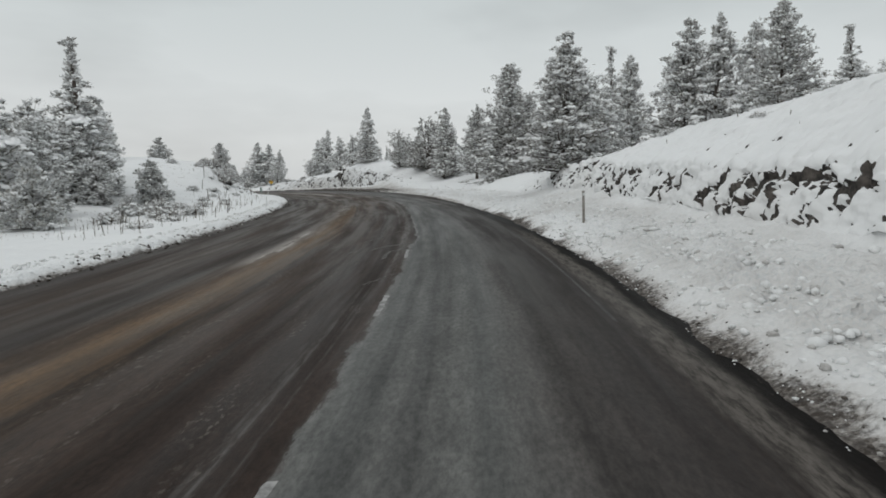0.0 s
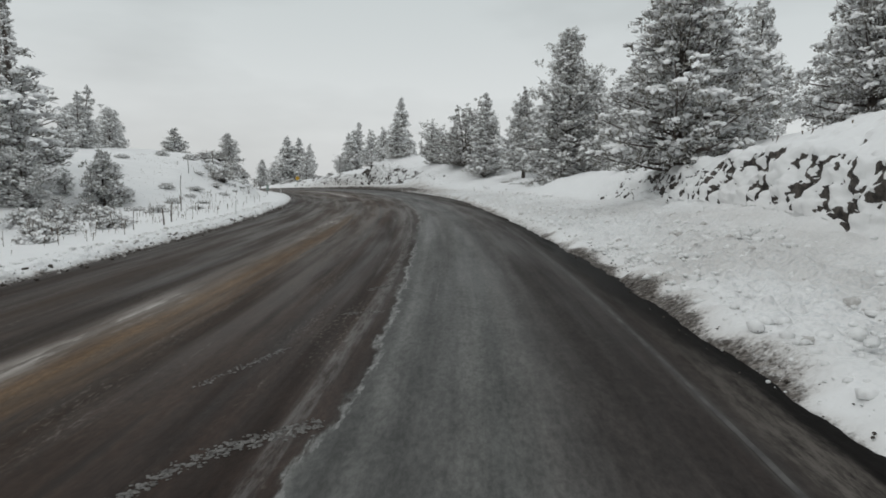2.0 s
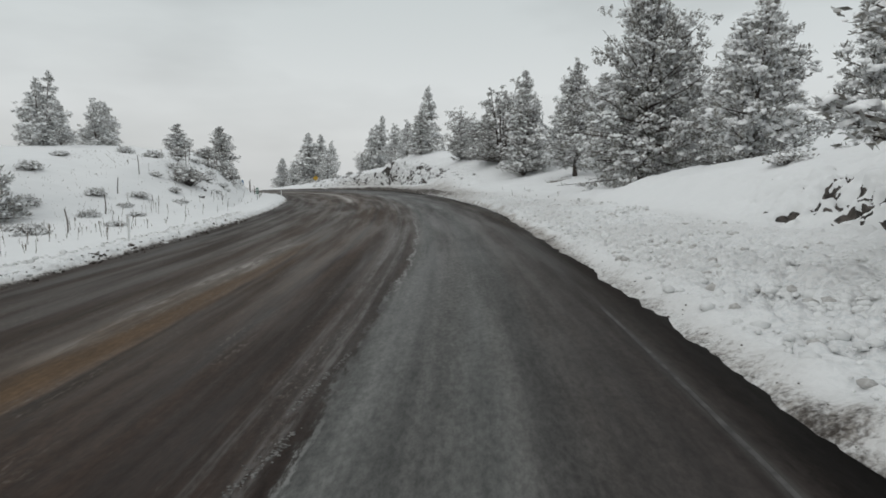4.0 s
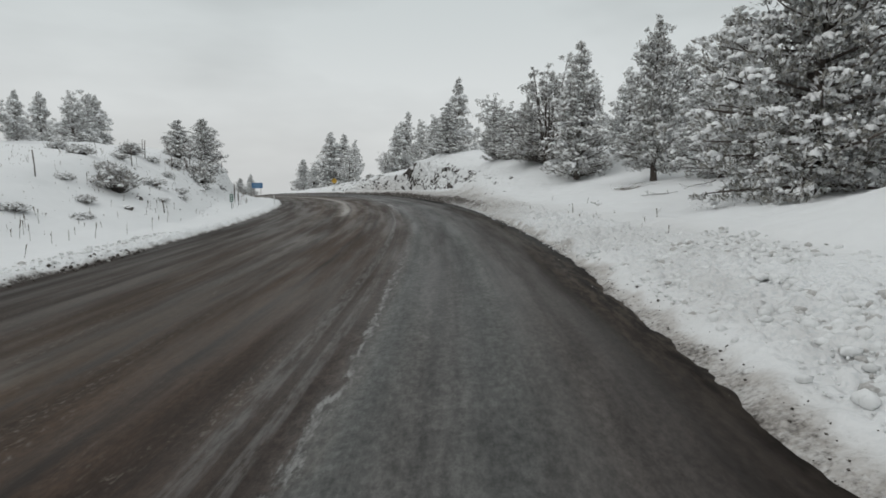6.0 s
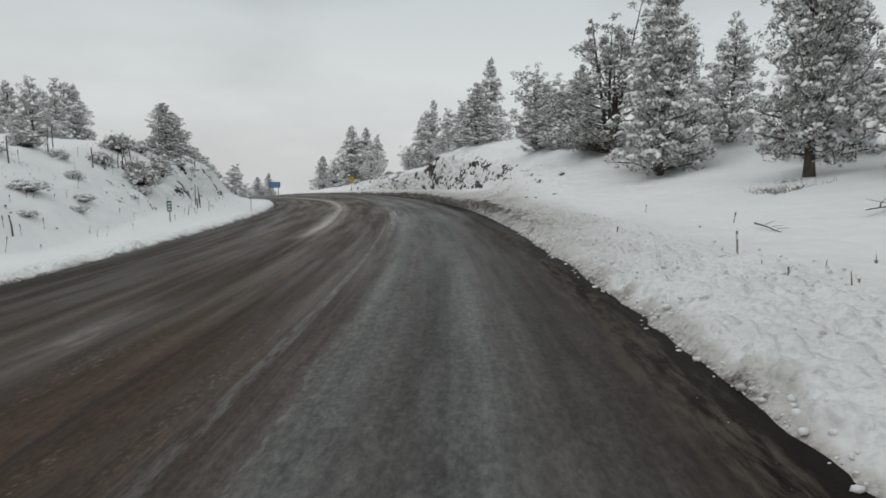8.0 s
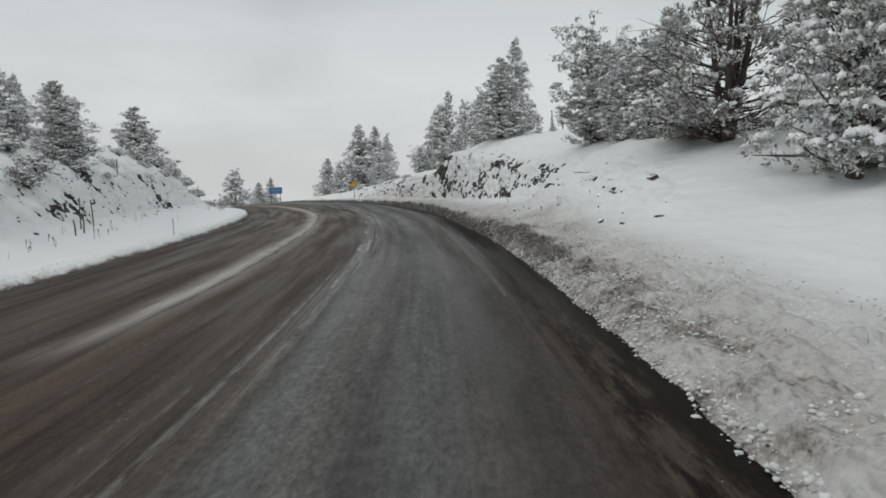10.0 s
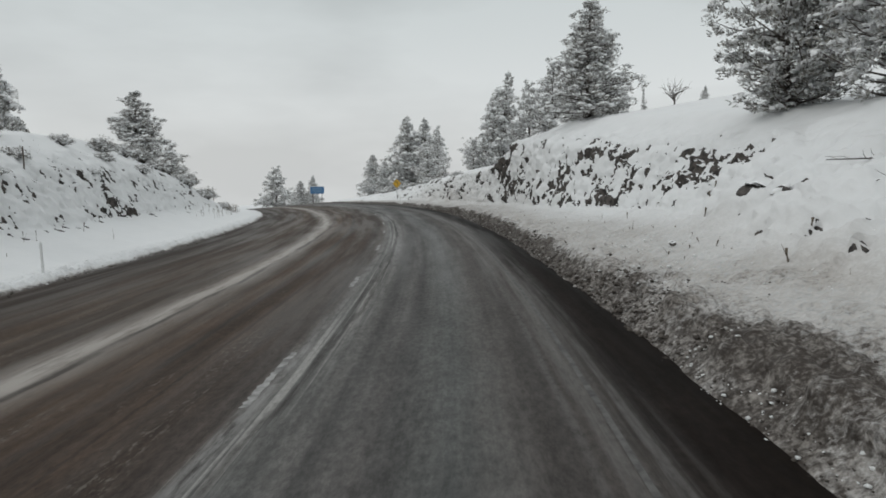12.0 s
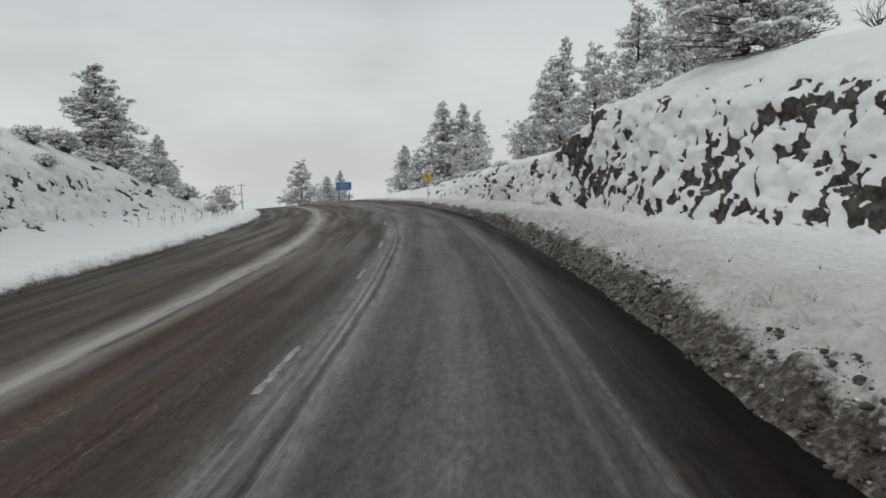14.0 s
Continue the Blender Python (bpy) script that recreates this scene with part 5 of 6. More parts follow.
for i, (which, s, d, size) in enumerate(BUSHES):
    x, y = plan(s, d)
    m = Matrix.Translation(Vector(lift(x, y, ground_h(s, d) - 0.03 - 0.14 * size))) @ Matrix.Rotation(i * 1.7, 4, "Z")
    proto = SHRUBS[which]
    if which in first:
        copy_thing(proto, m @ Matrix.Scale(size, 4))
    else:
        first.add(which)
        proto.matrix_basis = m


def stalks(name, label, seed, patches, mat, thick=0.012):
    """Dry weed stalks standing out of the snow, one sheet of many."""
    rng = np.random.default_rng(seed)
    soup = Soup()
    for s0, s1, d0, d1, n, low, high in patches:
        for _ in range(n):
            s, d = rng.uniform(s0, s1), rng.uniform(d0, d1)
            x, y = plan(s, d)
            a = lift(x, y, ground_h(s, d) - 0.1)
            tall = rng.uniform(low, high)
            lean = rng.normal(0, 0.10, 2) * tall
            b = a + (lean[0], lean[1], tall)
            w = thick * rng.uniform(0.7, 1.4)
            soup.tube([a, (a + b) / 2 + rng.normal(0, 0.012, 3), b], [w, w * 0.85, w * 0.5], 4)
            if rng.uniform() < 0.6:
                soup.tube([a + (b - a) * 0.7, b + (0, 0, 0.02), b + (lean[0] * 0.1, lean[1] * 0.1, 0.10 * tall)], [w * 0.8, w * 1.9, w * 0.5], 5)
            if rng.uniform() < 0.4:
                q = a + (b - a) * rng.uniform(0.45, 0.75)
                soup.tube([q, q + rng.normal(0, 0.07, 3) + (0, 0, 0.13)], [w * 0.6, w * 0.25], 3)
    ob = soup.ob(name, mat)
    return tagged(ob, label, "dry weeds", kind="stuff")


stalks("dry_weeds", "thin brown dry weed stalks standing in the snow", 61, [
    (28, 58, -18.5, -14.0, 90, 0.3, 0.9), (58, 80, -20.0, -14.2, 70, 0.2, 0.8), (80, 100, -18.0, -14.4, 34, 0.2, 0.6), (100, 125, -17.0, -14.2, 30, 0.2, 0.6),
    (100, 122, -21.5, -18.5, 26, 0.3, 0.8), (84, 100, -22.5, -19.0, 24, 0.3, 0.8), (145, 176, -15.6, -14.0, 60, 0.4, 0.9),
    (64, 92, 5.2, 8.0, 12, 0.12, 0.38), (96, 128, 5.6, 8.2, 12, 0.10, 0.3), (4, 50, 9.5, 12.5, 40, 0.12, 0.4)], MAT_WEED)
stalks("dry_grass", "short frosted dry grass tufts on the snow", 62, [
    (66, 96, -28.0, -18.5, 500, 0.08, 0.24), (28, 66, -26.0, -15.0, 420, 0.08, 0.28), (98, 150, -22.0, -17.0, 360, 0.08, 0.25), (60, 92, 4.4, 6.2, 160, 0.05, 0.15), (82.6, 85.4, 11.6, 13.8, 700, 0.03, 0.11), (68, 71.5, 9.6, 12.5, 400, 0.03, 0.10), (98, 140, 4.2, 6.0, 160, 0.05, 0.14)], MAT_WEED, 0.007)


def boulder(seed, size, label):
    """An angular basalt block with a cap of snow."""
    rng = np.random.default_rng(seed)
    bm = bmesh.new()
    bmesh.ops.create_icosphere(bm, subdivisions=3, radius=1.0)
    planes = rng.normal(0, 1, (9, 3))
    planes /= np.linalg.norm(planes, axis=1)[:, None]
    cut = rng.uniform(0.55, 0.85, 9)
    for v in bm.verts:
        c = np.array(v.co)
        for q, k in zip(planes, cut):
            over = c @ q - k
            if over > 0:
                c = c - q * over * 0.94
        v.co = Vector(c * (1.0, 0.75, 0.7)) + 0.04 * noise.noise_vector(Vector(c) * 3)
    me = bpy.data.meshes.new("rock")
    bm.to_mesh(me)
    bm.free()
    me.materials.append(MAT_BASALT)
    root = new("boulder")
    ob = new("rock", me)
    ob.parent = root
    cap = Soup()
    for _ in range(5):
        blob(cap, rng, (rng.normal(0, 0.25), rng.normal(0, 0.2), 0.50), rng.uniform(0.35, 0.6), 0.32)
    c = cap.ob("snow_cap", MAT_LOAD)
    c.parent = root
    return tagged(root, label, "rock", "stones on the banks")


MAT_BASALT = plain("basalt", (0.026, 0.024, 0.023), (0.125, 0.110, 0.098), 5, 0.8, 0.8, 0.05)
STONES = [boulder(71, 1, "dark angular basalt block capped with snow"), boulder(72, 1, "dark basalt stone half sunk in snow"), boulder(73, 1, "small dark rock poking out of the snow")]
rng = np.random.default_rng(5)
done = set()
for i, (s0, s1, d0, d1, n, a, b) in enumerate([(99, 101, 8.6, 9.4, 1, .12, .24), (80, 90, -17.9, -15.8, 16, .10, .26), (106, 150, -17.6, -16.2, 12, .10, .28), (0, 34, 7.0, 8.2, 8, .15, .35), (142, 176, 6.0, 7.2, 10, .25, .5)]):
    for j in range(n):
        s, d, size = rng.uniform(s0, s1), rng.uniform(d0, d1), rng.uniform(a, b)
        x, y = plan(s, d)
        m = Matrix.Translation(Vector(lift(x, y, ground_h(s, d) + 0.10 * size))) @ Matrix.Rotation(rng.uniform(0, 6.28), 4, "Z") @ Matrix.Rotation(rng.uniform(-.4, .4), 4, "X")
        k = (i + j) % 3
        if k in done:
            copy_thing(STONES[k], m @ Matrix.Scale(size, 4))
        else:
            done.add(k)
            STONES[k].matrix_basis = m
            for ch in STONES[k].children:
                ch.data.transform(Matrix.Scale(0.3, 4))


# single stones below the second cut: s, d, size
for i, (s, d, size) in enumerate([(100.2, 8.1, 0.28), (100.9, 7.4, 0.22), (102.6, 8.4, 0.20), (101.5, 8.1, 0.14), (99.3, 8.3, 0.15), (98.2, 7.8, 0.13), (97.2, 7.4, 0.11), (95.9, 7.4, 0.17), (97.0, 6.1, 0.16), (96.1, 6.4, 0.08), (99.1, 7.1, 0.08), (106.1, 7.3, 0.26), (101.6, 7.0, 0.11), (108.4, 9.0, 0.14), (107.0, 7.2, 0.38), (104.6, 6.3, 0.13), (105.5, 6.6, 0.12), (109.0, 9.0, 0.15), (107.3, 7.9, 0.14), (106.6, 5.3, 0.09), (102.3, 6.2, 0.09), (102.7, 6.7, 0.12)]):
    x, y = plan(s, d)
    turn = Matrix.Rotation(i * 1.3, 4, "Z") @ Matrix.Rotation(0.5 * math.sin(i * 2.1), 4, "X")
    copy_thing(STONES[i % 3], Matrix.Translation(Vector(lift(x, y, ground_h(s, d) - 0.25 * size))) @ turn @ Matrix.Scale(3.3 * size, 4))


def clods(name, label, seed, patches, mat):
    """Lumps thrown up by the plough, too many to count."""
    rng = np.random.default_rng(seed)
    soup = Soup()
    for s0, s1, d0, d1, n, low, high in patches:
        for _ in range(n):
            s, d = rng.uniform(s0, s1), d0 + (d1 - d0) * rng.beta(1.4, 2.2)
            x, y = plan(s, d)
            size = low * (high / low) ** (rng.uniform() ** 2.2)
            h = ground_h(s, d) if d > 2.75 or d < -11.45 else 0.0
            blob(soup, rng, lift(x, y, h + 0.10 * size + 0.02), size, rng.uniform(0.5, 0.85), False)
    return tagged(soup.ob(name, mat), label, "snow", kind="stuff")


clods("snow_clods", "white lumps of ploughed snow along the verge", 81, [(0, 62, 3.2, 7.4, 11000, .018, .12), (0, 22, 2.76, 3.3, 280, .008, .036), (38, 63, 4.0, 7.4, 4500, .03, .13), (62, 84, 2.9, 6.6, 3200, .014, .06), (84, 90, 2.9, 6.6, 900, .012, .042), (80, 94, 3.05, 4.3, 2600, .010, .034), (94, 101, 3.05, 4.6, 700, .008, .03), (88, 99, 3.6, 6.6, 900, .010, .03), (96, 150, 3.6, 5.8, 1500, .010, .045), (8, 78, -13.6, -11.4, 1900, .02, .13), (78, 140, -12.6, -11.4, 500, .012, .05)], MAT_CLOD)
clods("slush_clods", "grey-brown gritty lumps of slush along the road edge", 82, [(0, 32, 2.7, 3.5, 420, .010, .032), (32, 60, 2.75, 3.3, 90, .010, .03), (50, 92, 2.6, 3.3, 700, .006, .018), (88, 104, 3.1, 5.2, 2400, .008, .028), (101, 150, 3.1, 4.3, 6800, .010, .055), (8, 70, -12.2, -10.9, 1500, .015, .09), (70, 140, -11.7, -10.9, 450, .010, .04)], MAT_DIRTY)


# ---------------------------------------------------------------- road markings, signs and posts
def strip(name, s0, s1, d0, wide, mat, label, step=0.5, ragged=0.0, seed=0, parent=None):
    """A thin painted strip 4 mm over the road."""
    rng = np.random.default_rng(seed)
    s = np.linspace(s0, s1, max(2, int((s1 - s0) / step) + 1))
    a = d0 - wide / 2 + rng.normal(0, ragged, len(s))
    b = d0 + wide / 2 + rng.normal(0, ragged, len(s))
    rows = []
    for dd in (a, b):
        x, y = plan(s, dd)
        sag = -0.012 * np.cos(dd * 3.49) * smooth(dd, -1.6, -1.2) * smooth(dd, 1.8, 1.4)
        rows.append(lift(x, y, crest_drop(s) + sag + 0.004))
    pts = np.stack(rows, 1)
    ob = grid_mesh(name, pts, mat)
    return tagged(ob, label, "road marking", kind="structure")


for s0, s1 in ((-9.0, -6.5), (2.7, 4.5), (10.1, 11.9), (17.3, 19.4), (92.5, 94.0), (100.2, 102.4), (108.0, 109.6), (116.0, 118.0), (124.0, 125.6), (131.0, 133.5), (143.2, 146.2), (155.4, 158.4), (167.6, 170.6), (179.8, 182.8), (192.0, 195.0)):
    strip("lane_dash", s0, s1, -1.62, 0.10, MAT_LINE, "worn white lane dash under slush", 0.08, 0.012, int(s0) + 40)


def slush_arc(soup, points, wide, seed):
    """Flat lumps of slush left along the track of a tyre, by points of s and d."""
    rng = np.random.default_rng(seed)
    for q in rng.uniform(0, len(points) - 1, 150 * (len(points) - 1)):
        s = np.interp(q, range(len(points)), [p[0] for p in points]) + rng.normal(0, 1.2) * wide
        d = np.interp(q, range(len(points)), [p[1] for p in points]) + rng.normal(0, 0.6) * wide
        x, y = plan(s, d)
        blob(soup, rng, lift(float(x), float(y), 0.003), rng.uniform(0.10, 0.42) * wide, rng.uniform(0.10, 0.20))


TRACKS = Soup()
MAT_SLUSH = plain("frozen_slush", (0.06, 0.056, 0.052), (0.19, 0.184, 0.175), 9, 0.75, 0.5, 0.01)
for i, (pts, wide) in enumerate((
        ([(21.1, -1.6), (20.8, -2.08), (20.4, -2.5), (19.6, -2.84)], .07), ([(19.5, -1.53), (19.3, -1.88), (19.0, -2.17), (18.3, -2.23), (17.4, -2.26)], .06), ([(25.9, -1.6), (25.8, -2.25)], .05),
        ([(19.7, -3.2), (19.2, -3.5)], .06), ([(23.7, -2.7), (22.3, -3.3)], .06), ([(30.7, -1.75), (29.7, -1.92)], .06), ([(33.4, -1.6), (32.0, -1.8)], .05), ([(36.5, -1.65), (34.8, -1.95)], .06),
        ([(39.0, -1.6), (37.0, -1.85)], .05), ([(28.6, -1.7), (27.9, -2.1)], .05), ([(64.9, 0.62), (65.2, 1.15)], .05), ([(124.9, -0.92), (124.8, 0.15)], .06), ([(14.6, -1.7), (13.2, -2.3)], .05))):
    slush_arc(TRACKS, pts, wide, 300 + i)
tagged(TRACKS.ob("frozen_slush", MAT_SLUSH), "thin pale ridges of frozen slush on the asphalt", "slush", kind="stuff")
strip("road_seam", 26.5, 32.0, -0.71, 0.016, MAT_EDGE, "thin pale seam in the asphalt", 0.3, 0.012, 8)
strip("edge_line", 9, 41, 2.09, 0.05, MAT_FOG, "faded white edge line", 0.4, 0.004, 3)
strip("edge_line", 90, 215, 2.06, 0.06, MAT_EDGE, "faded white edge line", 0.4, 0.004, 4)


def part(name, bm, mat, parent, label=""):
    me = bpy.data.meshes.new(name)
    bm.to_mesh(me)
    bm.free()
    me.materials.append(mat)
    ob = new(name, me)
    ob.parent = parent
    return tagged(ob, label)


def box(w, t, h, at=(0, 0, 0), bevel=0.004, rot=None):
    bm = bmesh.new()
    bmesh.ops.create_cube(bm, size=1.0)
    bmesh.ops.scale(bm, vec=(w, t, h), verts=bm.verts)
    if bevel:
        bmesh.ops.bevel(bm, geom=bm.edges[:], offset=bevel, segments=2, affect="EDGES")
    if rot:
        bmesh.ops.rotate(bm, cent=(0, 0, 0), matrix=rot, verts=bm.verts)
    bmesh.ops.translate(bm, vec=at, verts=bm.verts)
    return bm


def rod(r, h, at=(0, 0, 0), sides=10, top=None):
    bm = bmesh.new()
    bmesh.ops.create_cone(bm, cap_ends=True, segments=sides, radius1=r, radius2=r if top is None else top, depth=h)
    bmesh.ops.translate(bm, vec=(at[0], at[1], at[2] + h / 2), verts=bm.verts)
    return bm


def stand(root, x, y, base=None, turn=0.0, tilt=(0, 0)):
    p = Vector(lift(x, y, base)) if base is not None else spot(x, y)
    root.matrix_basis = Matrix.Translation(p) @ Matrix.Rotation(turn, 4, "Z") @ Matrix.Rotation(tilt[0], 4, "X") @ Matrix.Rotation(tilt[1], 4, "Y")
    return root


def curve_sign():
    root = new("warning_sign")
    q = Matrix.Rotation(radians(45), 3, "Y")
    part("post", box(0.07, 0.05, 2.9, (0, 0.03, 1.25)), MAT_STEEL, root, "galvanised sign post")
    plate = part("plate", box(0.91, 0.012, 0.91, (0, -0.01, 2.35), 0.005, q), MAT_YELLOW, root, "yellow diamond sign plate")
    border = bmesh.new()
    for a in range(4):
        r = Matrix.Rotation(radians(45 + 90 * a), 3, "Y")
        v = [border.verts.new(Vector(r @ Vector(c)) + Vector((0, 0, 2.35))) for c in ((-0.43, -0.021, 0.41), (0.43, -0.021, 0.41), (0.41, -0.021, 0.43), (-0.41, -0.021, 0.43))]
        border.faces.new(v)
    part("border", border, MAT_BLACK, plate, "black border line")
    arrow = bmesh.new()
    path = [(0.12, -0.30), (0.12, 0.02), (0.04, 0.16), (-0.12, 0.22)]
    for (x0, z0), (x1, z1) in zip(path, path[1:]):
        u = Vector((x1 - x0, 0, z1 - z0)).normalized()
        w = Vector((-u.z, 0, u.x)) * 0.045
        arrow.faces.new([arrow.verts.new(Vector((a, -0.022, 2.35 + b)) + k) for a, b, k in ((x0, z0, -w), (x1, z1, -w), (x1, z1, w), (x0, z0, w))])
    arrow.faces.new([arrow.verts.new((a, -0.022, 2.35 + b)) for a, b in ((-0.10, 0.34), (-0.10, 0.09), (-0.28, 0.25))])
    part("arrow", arrow, MAT_BLACK, plate, "black bent arrow")
    return tagged(root, "yellow diamond road warning sign on a steel post", "road sign")


def guide_sign():
    root = new("guide_sign")
    for x in (-1.0, 1.0):
        part("post", box(0.12, 0.12, 4.0, (x, 0.09, 0.6)), MAT_WOODPOLE, root, "timber sign post")
    plate = part("plate", box(3.0, 0.02, 1.55, (0, 0, 1.95), 0.006), MAT_BLUE, root, "blue sign panel")
    for z, w in ((2.32, 2.1), (1.95, 2.5), (1.58, 1.7)):
        part("text_bar", box(w, 0.006, 0.16, (0, -0.014, z), 0), MAT_WHITE_DIM, plate, "pale bar of unreadable writing")
    part("snow_cap", box(2.96, 0.10, 0.07, (0, 0.0, 2.76), 0.03), MAT_LOAD, root, "thin snow along the top edge")
    return tagged(root, "blue roadside guide sign on two timber posts", "road sign")


MAT_WHITE_DIM = plain("faded_white_sheet", (0.16, 0.27, 0.40), (0.22, 0.33, 0.46), 6, 0.5, 0.1, 0.002)


def utility_pole():
    root = new("utility_pole")
    part("pole", rod(0.16, 12.2, (0, 0, -1.0), 12, 0.11), MAT_WOODPOLE, root)
    part("crossarm", box(2.4, 0.10, 0.12, (0, -0.14, 10.5), 0.01), MAT_WOODPOLE, root, "timber crossarm")
    for x in (-1.05, 0.0, 1.05):
        part("insulator", rod(0.05, 0.16, (x, -0.14, 10.56), 8, 0.03), MAT_STEEL, root, "grey insulator")
    return tagged(root, "distant dark timber utility pole with a crossarm", "utility pole")


def mile_marker():
    root = new("milepost")
    part("post", box(0.07, 0.03, 1.35, (0, 0.02, 0.45)), MAT_STEEL, root, "steel channel post")
    plate = part("plate", box(0.27, 0.008, 0.62, (0, -0.006, 0.86), 0.003), MAT_GREEN, root, "green milepost plate")
    for z in (1.02, 0.84, 0.68):
        part("text_bar", box(0.14, 0.004, 0.09, (0, -0.012, z), 0), MAT_WHITE, plate, "white bar of unreadable writing")
    return tagged(root, "small green milepost on a steel post in the snow", "road sign")


def delineator(tall, mat, label):
    root = new("delineator_post")
    part("post", box(0.085, 0.035, tall + 0.3, (0, 0, tall / 2 - 0.15), 0.01), mat, root)
    part("reflector", box(0.07, 0.008, 0.10, (0, -0.022, tall - 0.12), 0.002), MAT_WHITE, root, "white reflector")
    part("snow_cap", box(0.08, 0.05, 0.05, (0, 0, tall + 0.02), 0.02), MAT_LOAD, root, "little cap of snow")
    return tagged(root, label, "post", "delineators")


def fence_post(tall, seed):
    rng = np.random.default_rng(seed)
    root = new("fence_post")
    soup = Soup()
    soup.tube([(0, 0, -0.3), (rng.normal(0, .02), 0, tall * 0.5), (rng.normal(0, .05), rng.normal(0, .04), tall)], [0.036, 0.033, 0.028], 8)
    soup.ob("post", MAT_WOODPOLE).parent = root
    cap = Soup()
    blob(cap, rng, (rng.normal(0, .02), 0, tall), 0.042, 0.6)
    cap.ob("snow_cap", MAT_LOAD).parent = root
    return tagged(root, "dark weathered wooden fence post in snow", "fence post", "fence posts")


stand(curve_sign(), -46.4, 172.6, 0.15, radians(12))
stand(guide_sign(), -84.3, 213.8, 0.45, radians(28))
stand(utility_pole(), -157.2, 265.9, -5.2, radians(35))
stand(mile_marker(), -26.6, 93.2, None, radians(18))
stand(delineator(1.2, MAT_POST, "weathered pale delineator post leaning in the snow"), 4.85, 21.2, None, 0.1, (0.02, -0.05))
stand(delineator(0.95, MAT_WHITE, "slim white delineator post beside the road"), -15.0, 53.8, None, 0.15, (0, 0.03))
stand(delineator(1.0, MAT_WHITE, "slim white delineator post beside the road"), -29.3, 106.8, None, 0.3)
stand(delineator(0.9, MAT_WHITE, "slim white delineator post beside the road"), -39.5, 158.0, None, 0.4)
stand(delineator(0.45, MAT_POST, "short stub of a post in the snow"), -0.2, 75.0, None, 0.2, (0, -0.08)).scale = (0.45, 0.6, 1.0)
for i, (x, y, tall) in enumerate([(-24.6, 66.2, 1.1), (-26.8, 70.8, 1.1), (-16.4, 48.4, 1.1), (-15.9, 46.6, 0.9), (-31.6, 103.0, 1.6), (-32.4, 104.6, 1.4), (-20.2, 57.2, 1.2), (-28.4, 76.0, 1.5), (-30.6, 87.0, 1.3), (-38.6, 113.5, 1.3)]):
    stand(fence_post(tall, 90 + i), x, y, None, i * 0.7, (0.02 * (i % 3 - 1), 0.03 * (i % 2)))


for i, (s, d, tall) in enumerate([(99.5, -20.6, 1.5), (101.8, -19.2, 1.3), (103.0, -19.0, 0.9), (103.8, -19.0, 0.8), (104.6, -19.1, 1.0), (105.3, -19.0, 1.15), (105.8, -18.9, 1.0), (106.3, -19.0, 1.1), (106.9, -19.0, 0.95), (107.6, -18.9, 1.5), (102.0, -21.4, 1.2), (86.3, -15.9, 0.85), (110.1, -15.2, 1.0), (108.9, -15.1, 0.75)]):
    x, y = plan(s, d)
    stand(fence_post(tall, 120 + i), float(x), float(y), None, i * 0.9, (0.03 * (i % 3 - 1), 0.02 * (i % 4 - 1)))


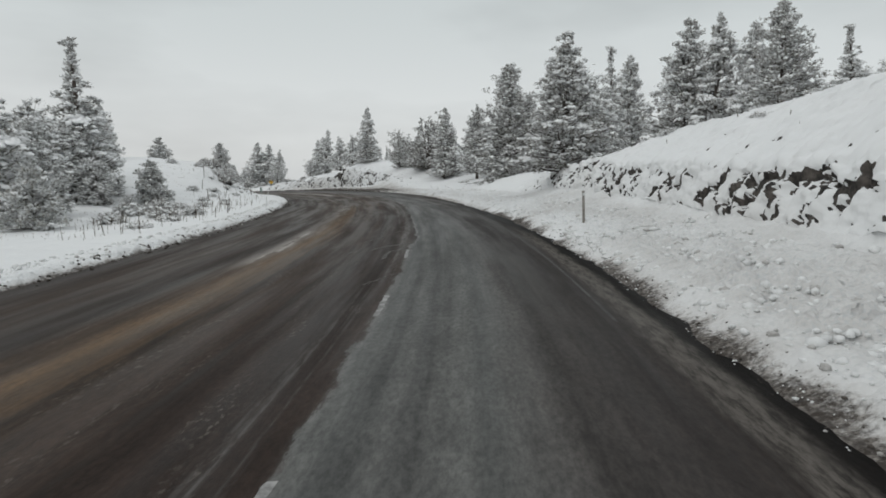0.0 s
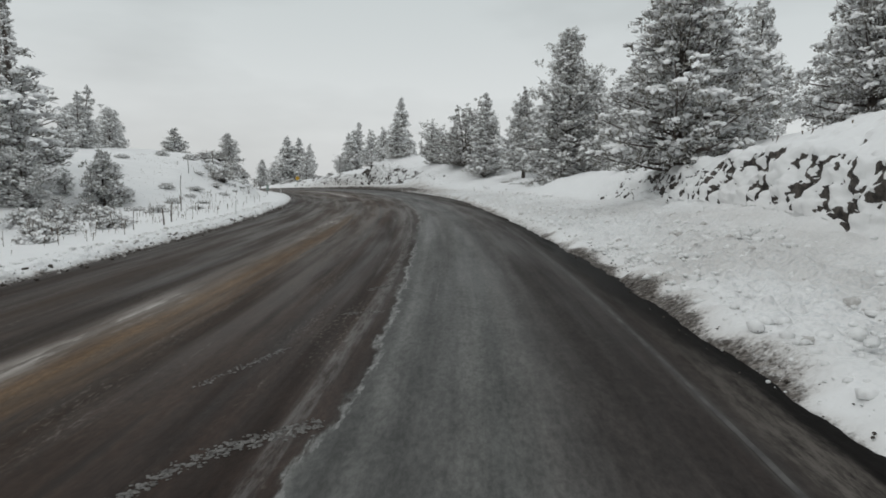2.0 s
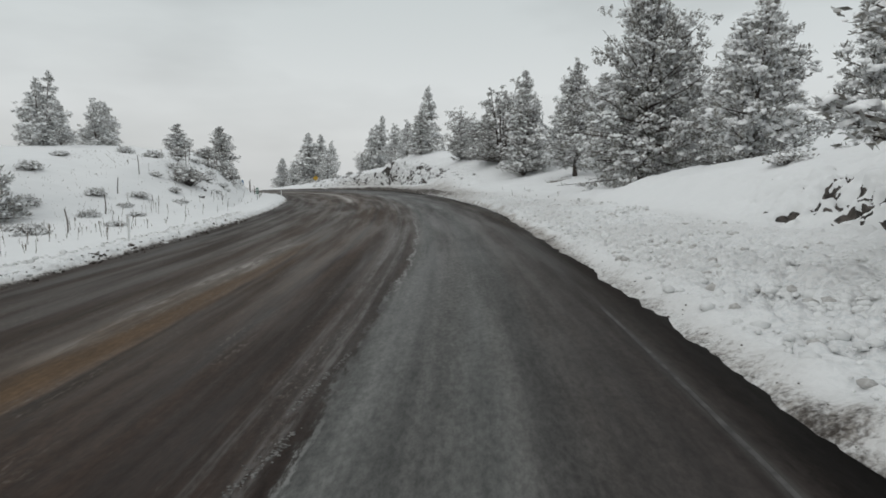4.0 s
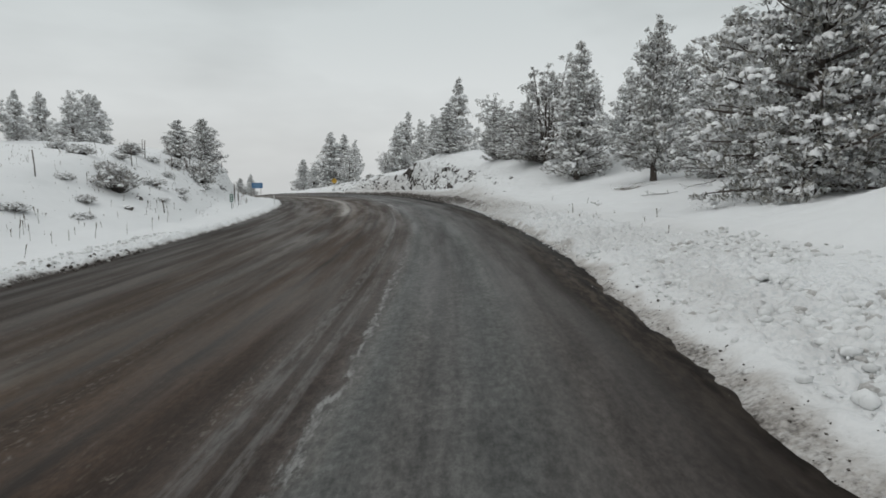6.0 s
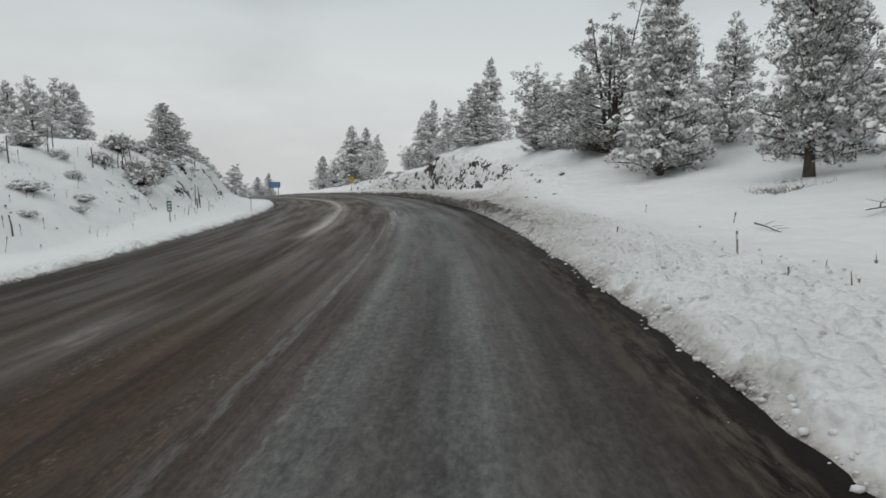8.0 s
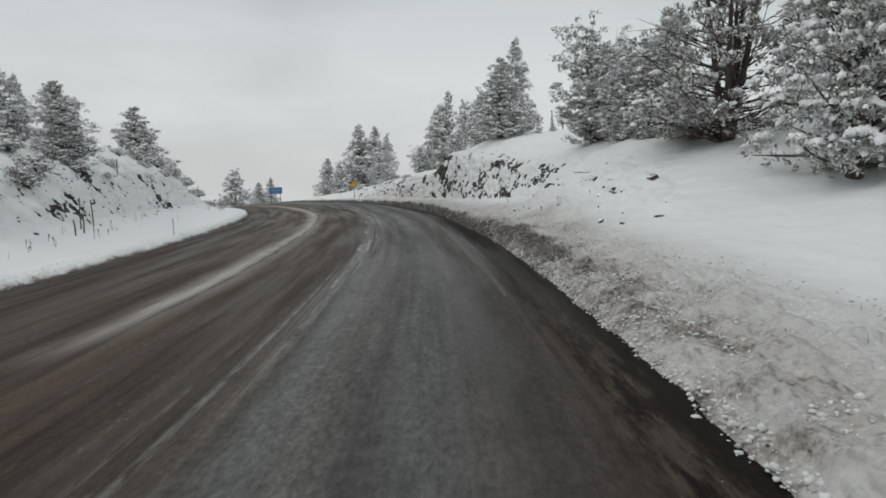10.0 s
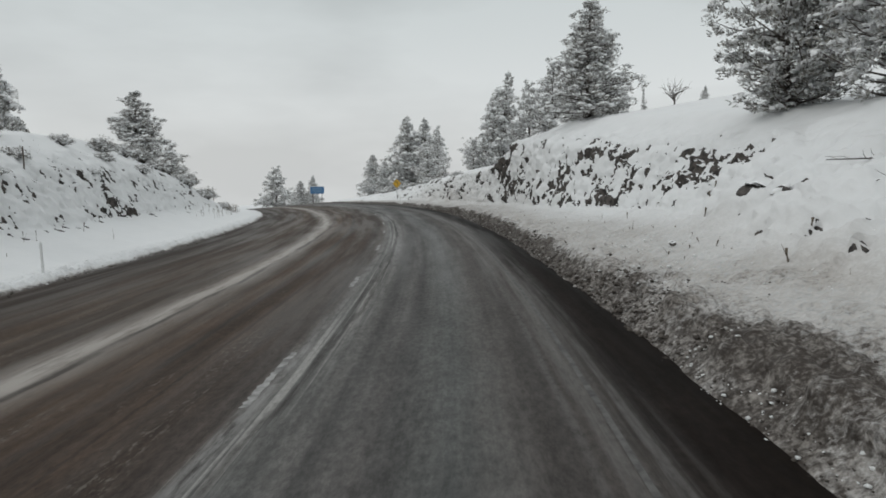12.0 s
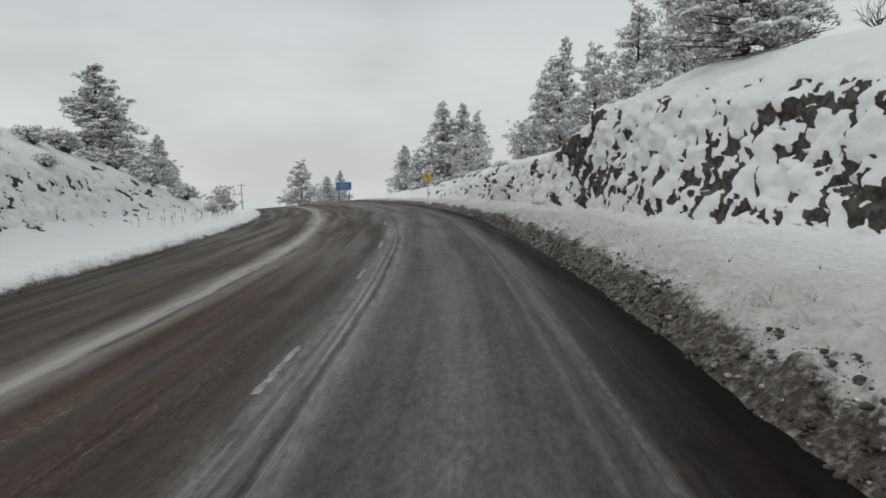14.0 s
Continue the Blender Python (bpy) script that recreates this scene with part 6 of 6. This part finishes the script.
def fallen_branch(seed, label):
    """A grey dead branch lying on the snow with forks and a ridge of snow."""
    rng = np.random.default_rng(seed)
    root = new("fallen_branch")
    wood, load = Soup(), Soup()
    path = [np.array((-1.6 + 0.65 * i, 0.12 * math.sin(i * 1.3), 0.05 + 0.09 * i)) for i in range(6)]
    wood.tube(path, [0.025, 0.035, 0.045, 0.055, 0.06, 0.065], 7)
    for i in (1, 2, 3, 4):
        u = np.array((-0.6, rng.choice([-1, 1]) * 0.5, rng.uniform(0.1, 0.5)))
        wood.tube([path[i], path[i] + 0.5 * u, path[i] + u + rng.normal(0, 0.1, 3)], [0.025, 0.017, 0.006], 5)
    for i in range(14):
        q = i / 14 * 4.9
        k = int(q)
        p = path[k] + (path[k + 1] - path[k]) * (q - k)
        blob(load, rng, p + (0, 0, 0.05), 0.07, 0.5)
    wood.ob("wood", MAT_TWIG).parent = root
    s = load.ob("snow_ridge", MAT_LOAD)
    s.parent = root
    tagged(s, kind="stuff")
    return tagged(root, label, "branch", "dead branches")


stand(fallen_branch(1, "grey dead branch lying on the snow under a juniper"), 4.2, 78.3, None, 0.5).scale = (0.8, 0.8, 0.45)
stand(fallen_branch(2, "forked dead branch half covered by snow"), 6.4, 80.6, None, 0.75, (0.1, -0.1)).scale = (0.8, 0.8, 0.4)
stand(fallen_branch(3, "small dead twig lying on the snow slope"), 1.0, 77.2, None, 2.0).scale = (0.35, 0.35, 0.35)
stand(fallen_branch(4, "thin dead branch lying across the snowy rock slope"), -7.2, 106.2, None, 0.2, (0.0, 0.1)).scale = (0.34, 0.34, 0.3)
stand(fallen_branch(5, "thin dead branch lying across the snowy rock slope"), -6.8, 104.6, None, -0.1, (0.0, -0.1)).scale = (0.32, 0.32, 0.3)


def bare_tree(seed):
    """A small leafless tree with a fan of thin boughs."""
    rng = np.random.default_rng(seed)
    root = new("bare_tree")
    trunk, wood = Soup(), Soup()
    trunk.tube([(0, 0, -0.3), (0.05, 0, 0.6), (0.0, 0.05, 1.3)], [0.09, 0.07, 0.05], 8)
    for i in range(16):
        az = i * 2.4
        a = np.array((0.02, 0, rng.uniform(0.5, 1.3)))
        u = np.array((math.cos(az) * rng.uniform(0.6, 1.3), math.sin(az) * rng.uniform(0.6, 1.3), rng.uniform(0.5, 1.5)))
        wood.tube([a, a + 0.5 * u + rng.normal(0, 0.08, 3), a + u], [0.035, 0.02, 0.006], 5)
        for q in (0.4, 0.6, 0.8):
            b = a + u * q
            w = u * 0.4 + rng.normal(0, 0.3, 3)
            wood.tube([b, b + w * 0.6, b + w], [0.014, 0.009, 0.004], 4)
    trunk.ob("trunk", MAT_BARK).parent = root
    b = wood.ob("branchwork", MAT_TWIG)
    b.parent = root
    tagged(b, kind="stuff")
    return tagged(root, "small leafless tree on the snowy crest", "tree")


stand(bare_tree(3), -10.1, 136.5).scale = (0.7, 0.7, 0.7)
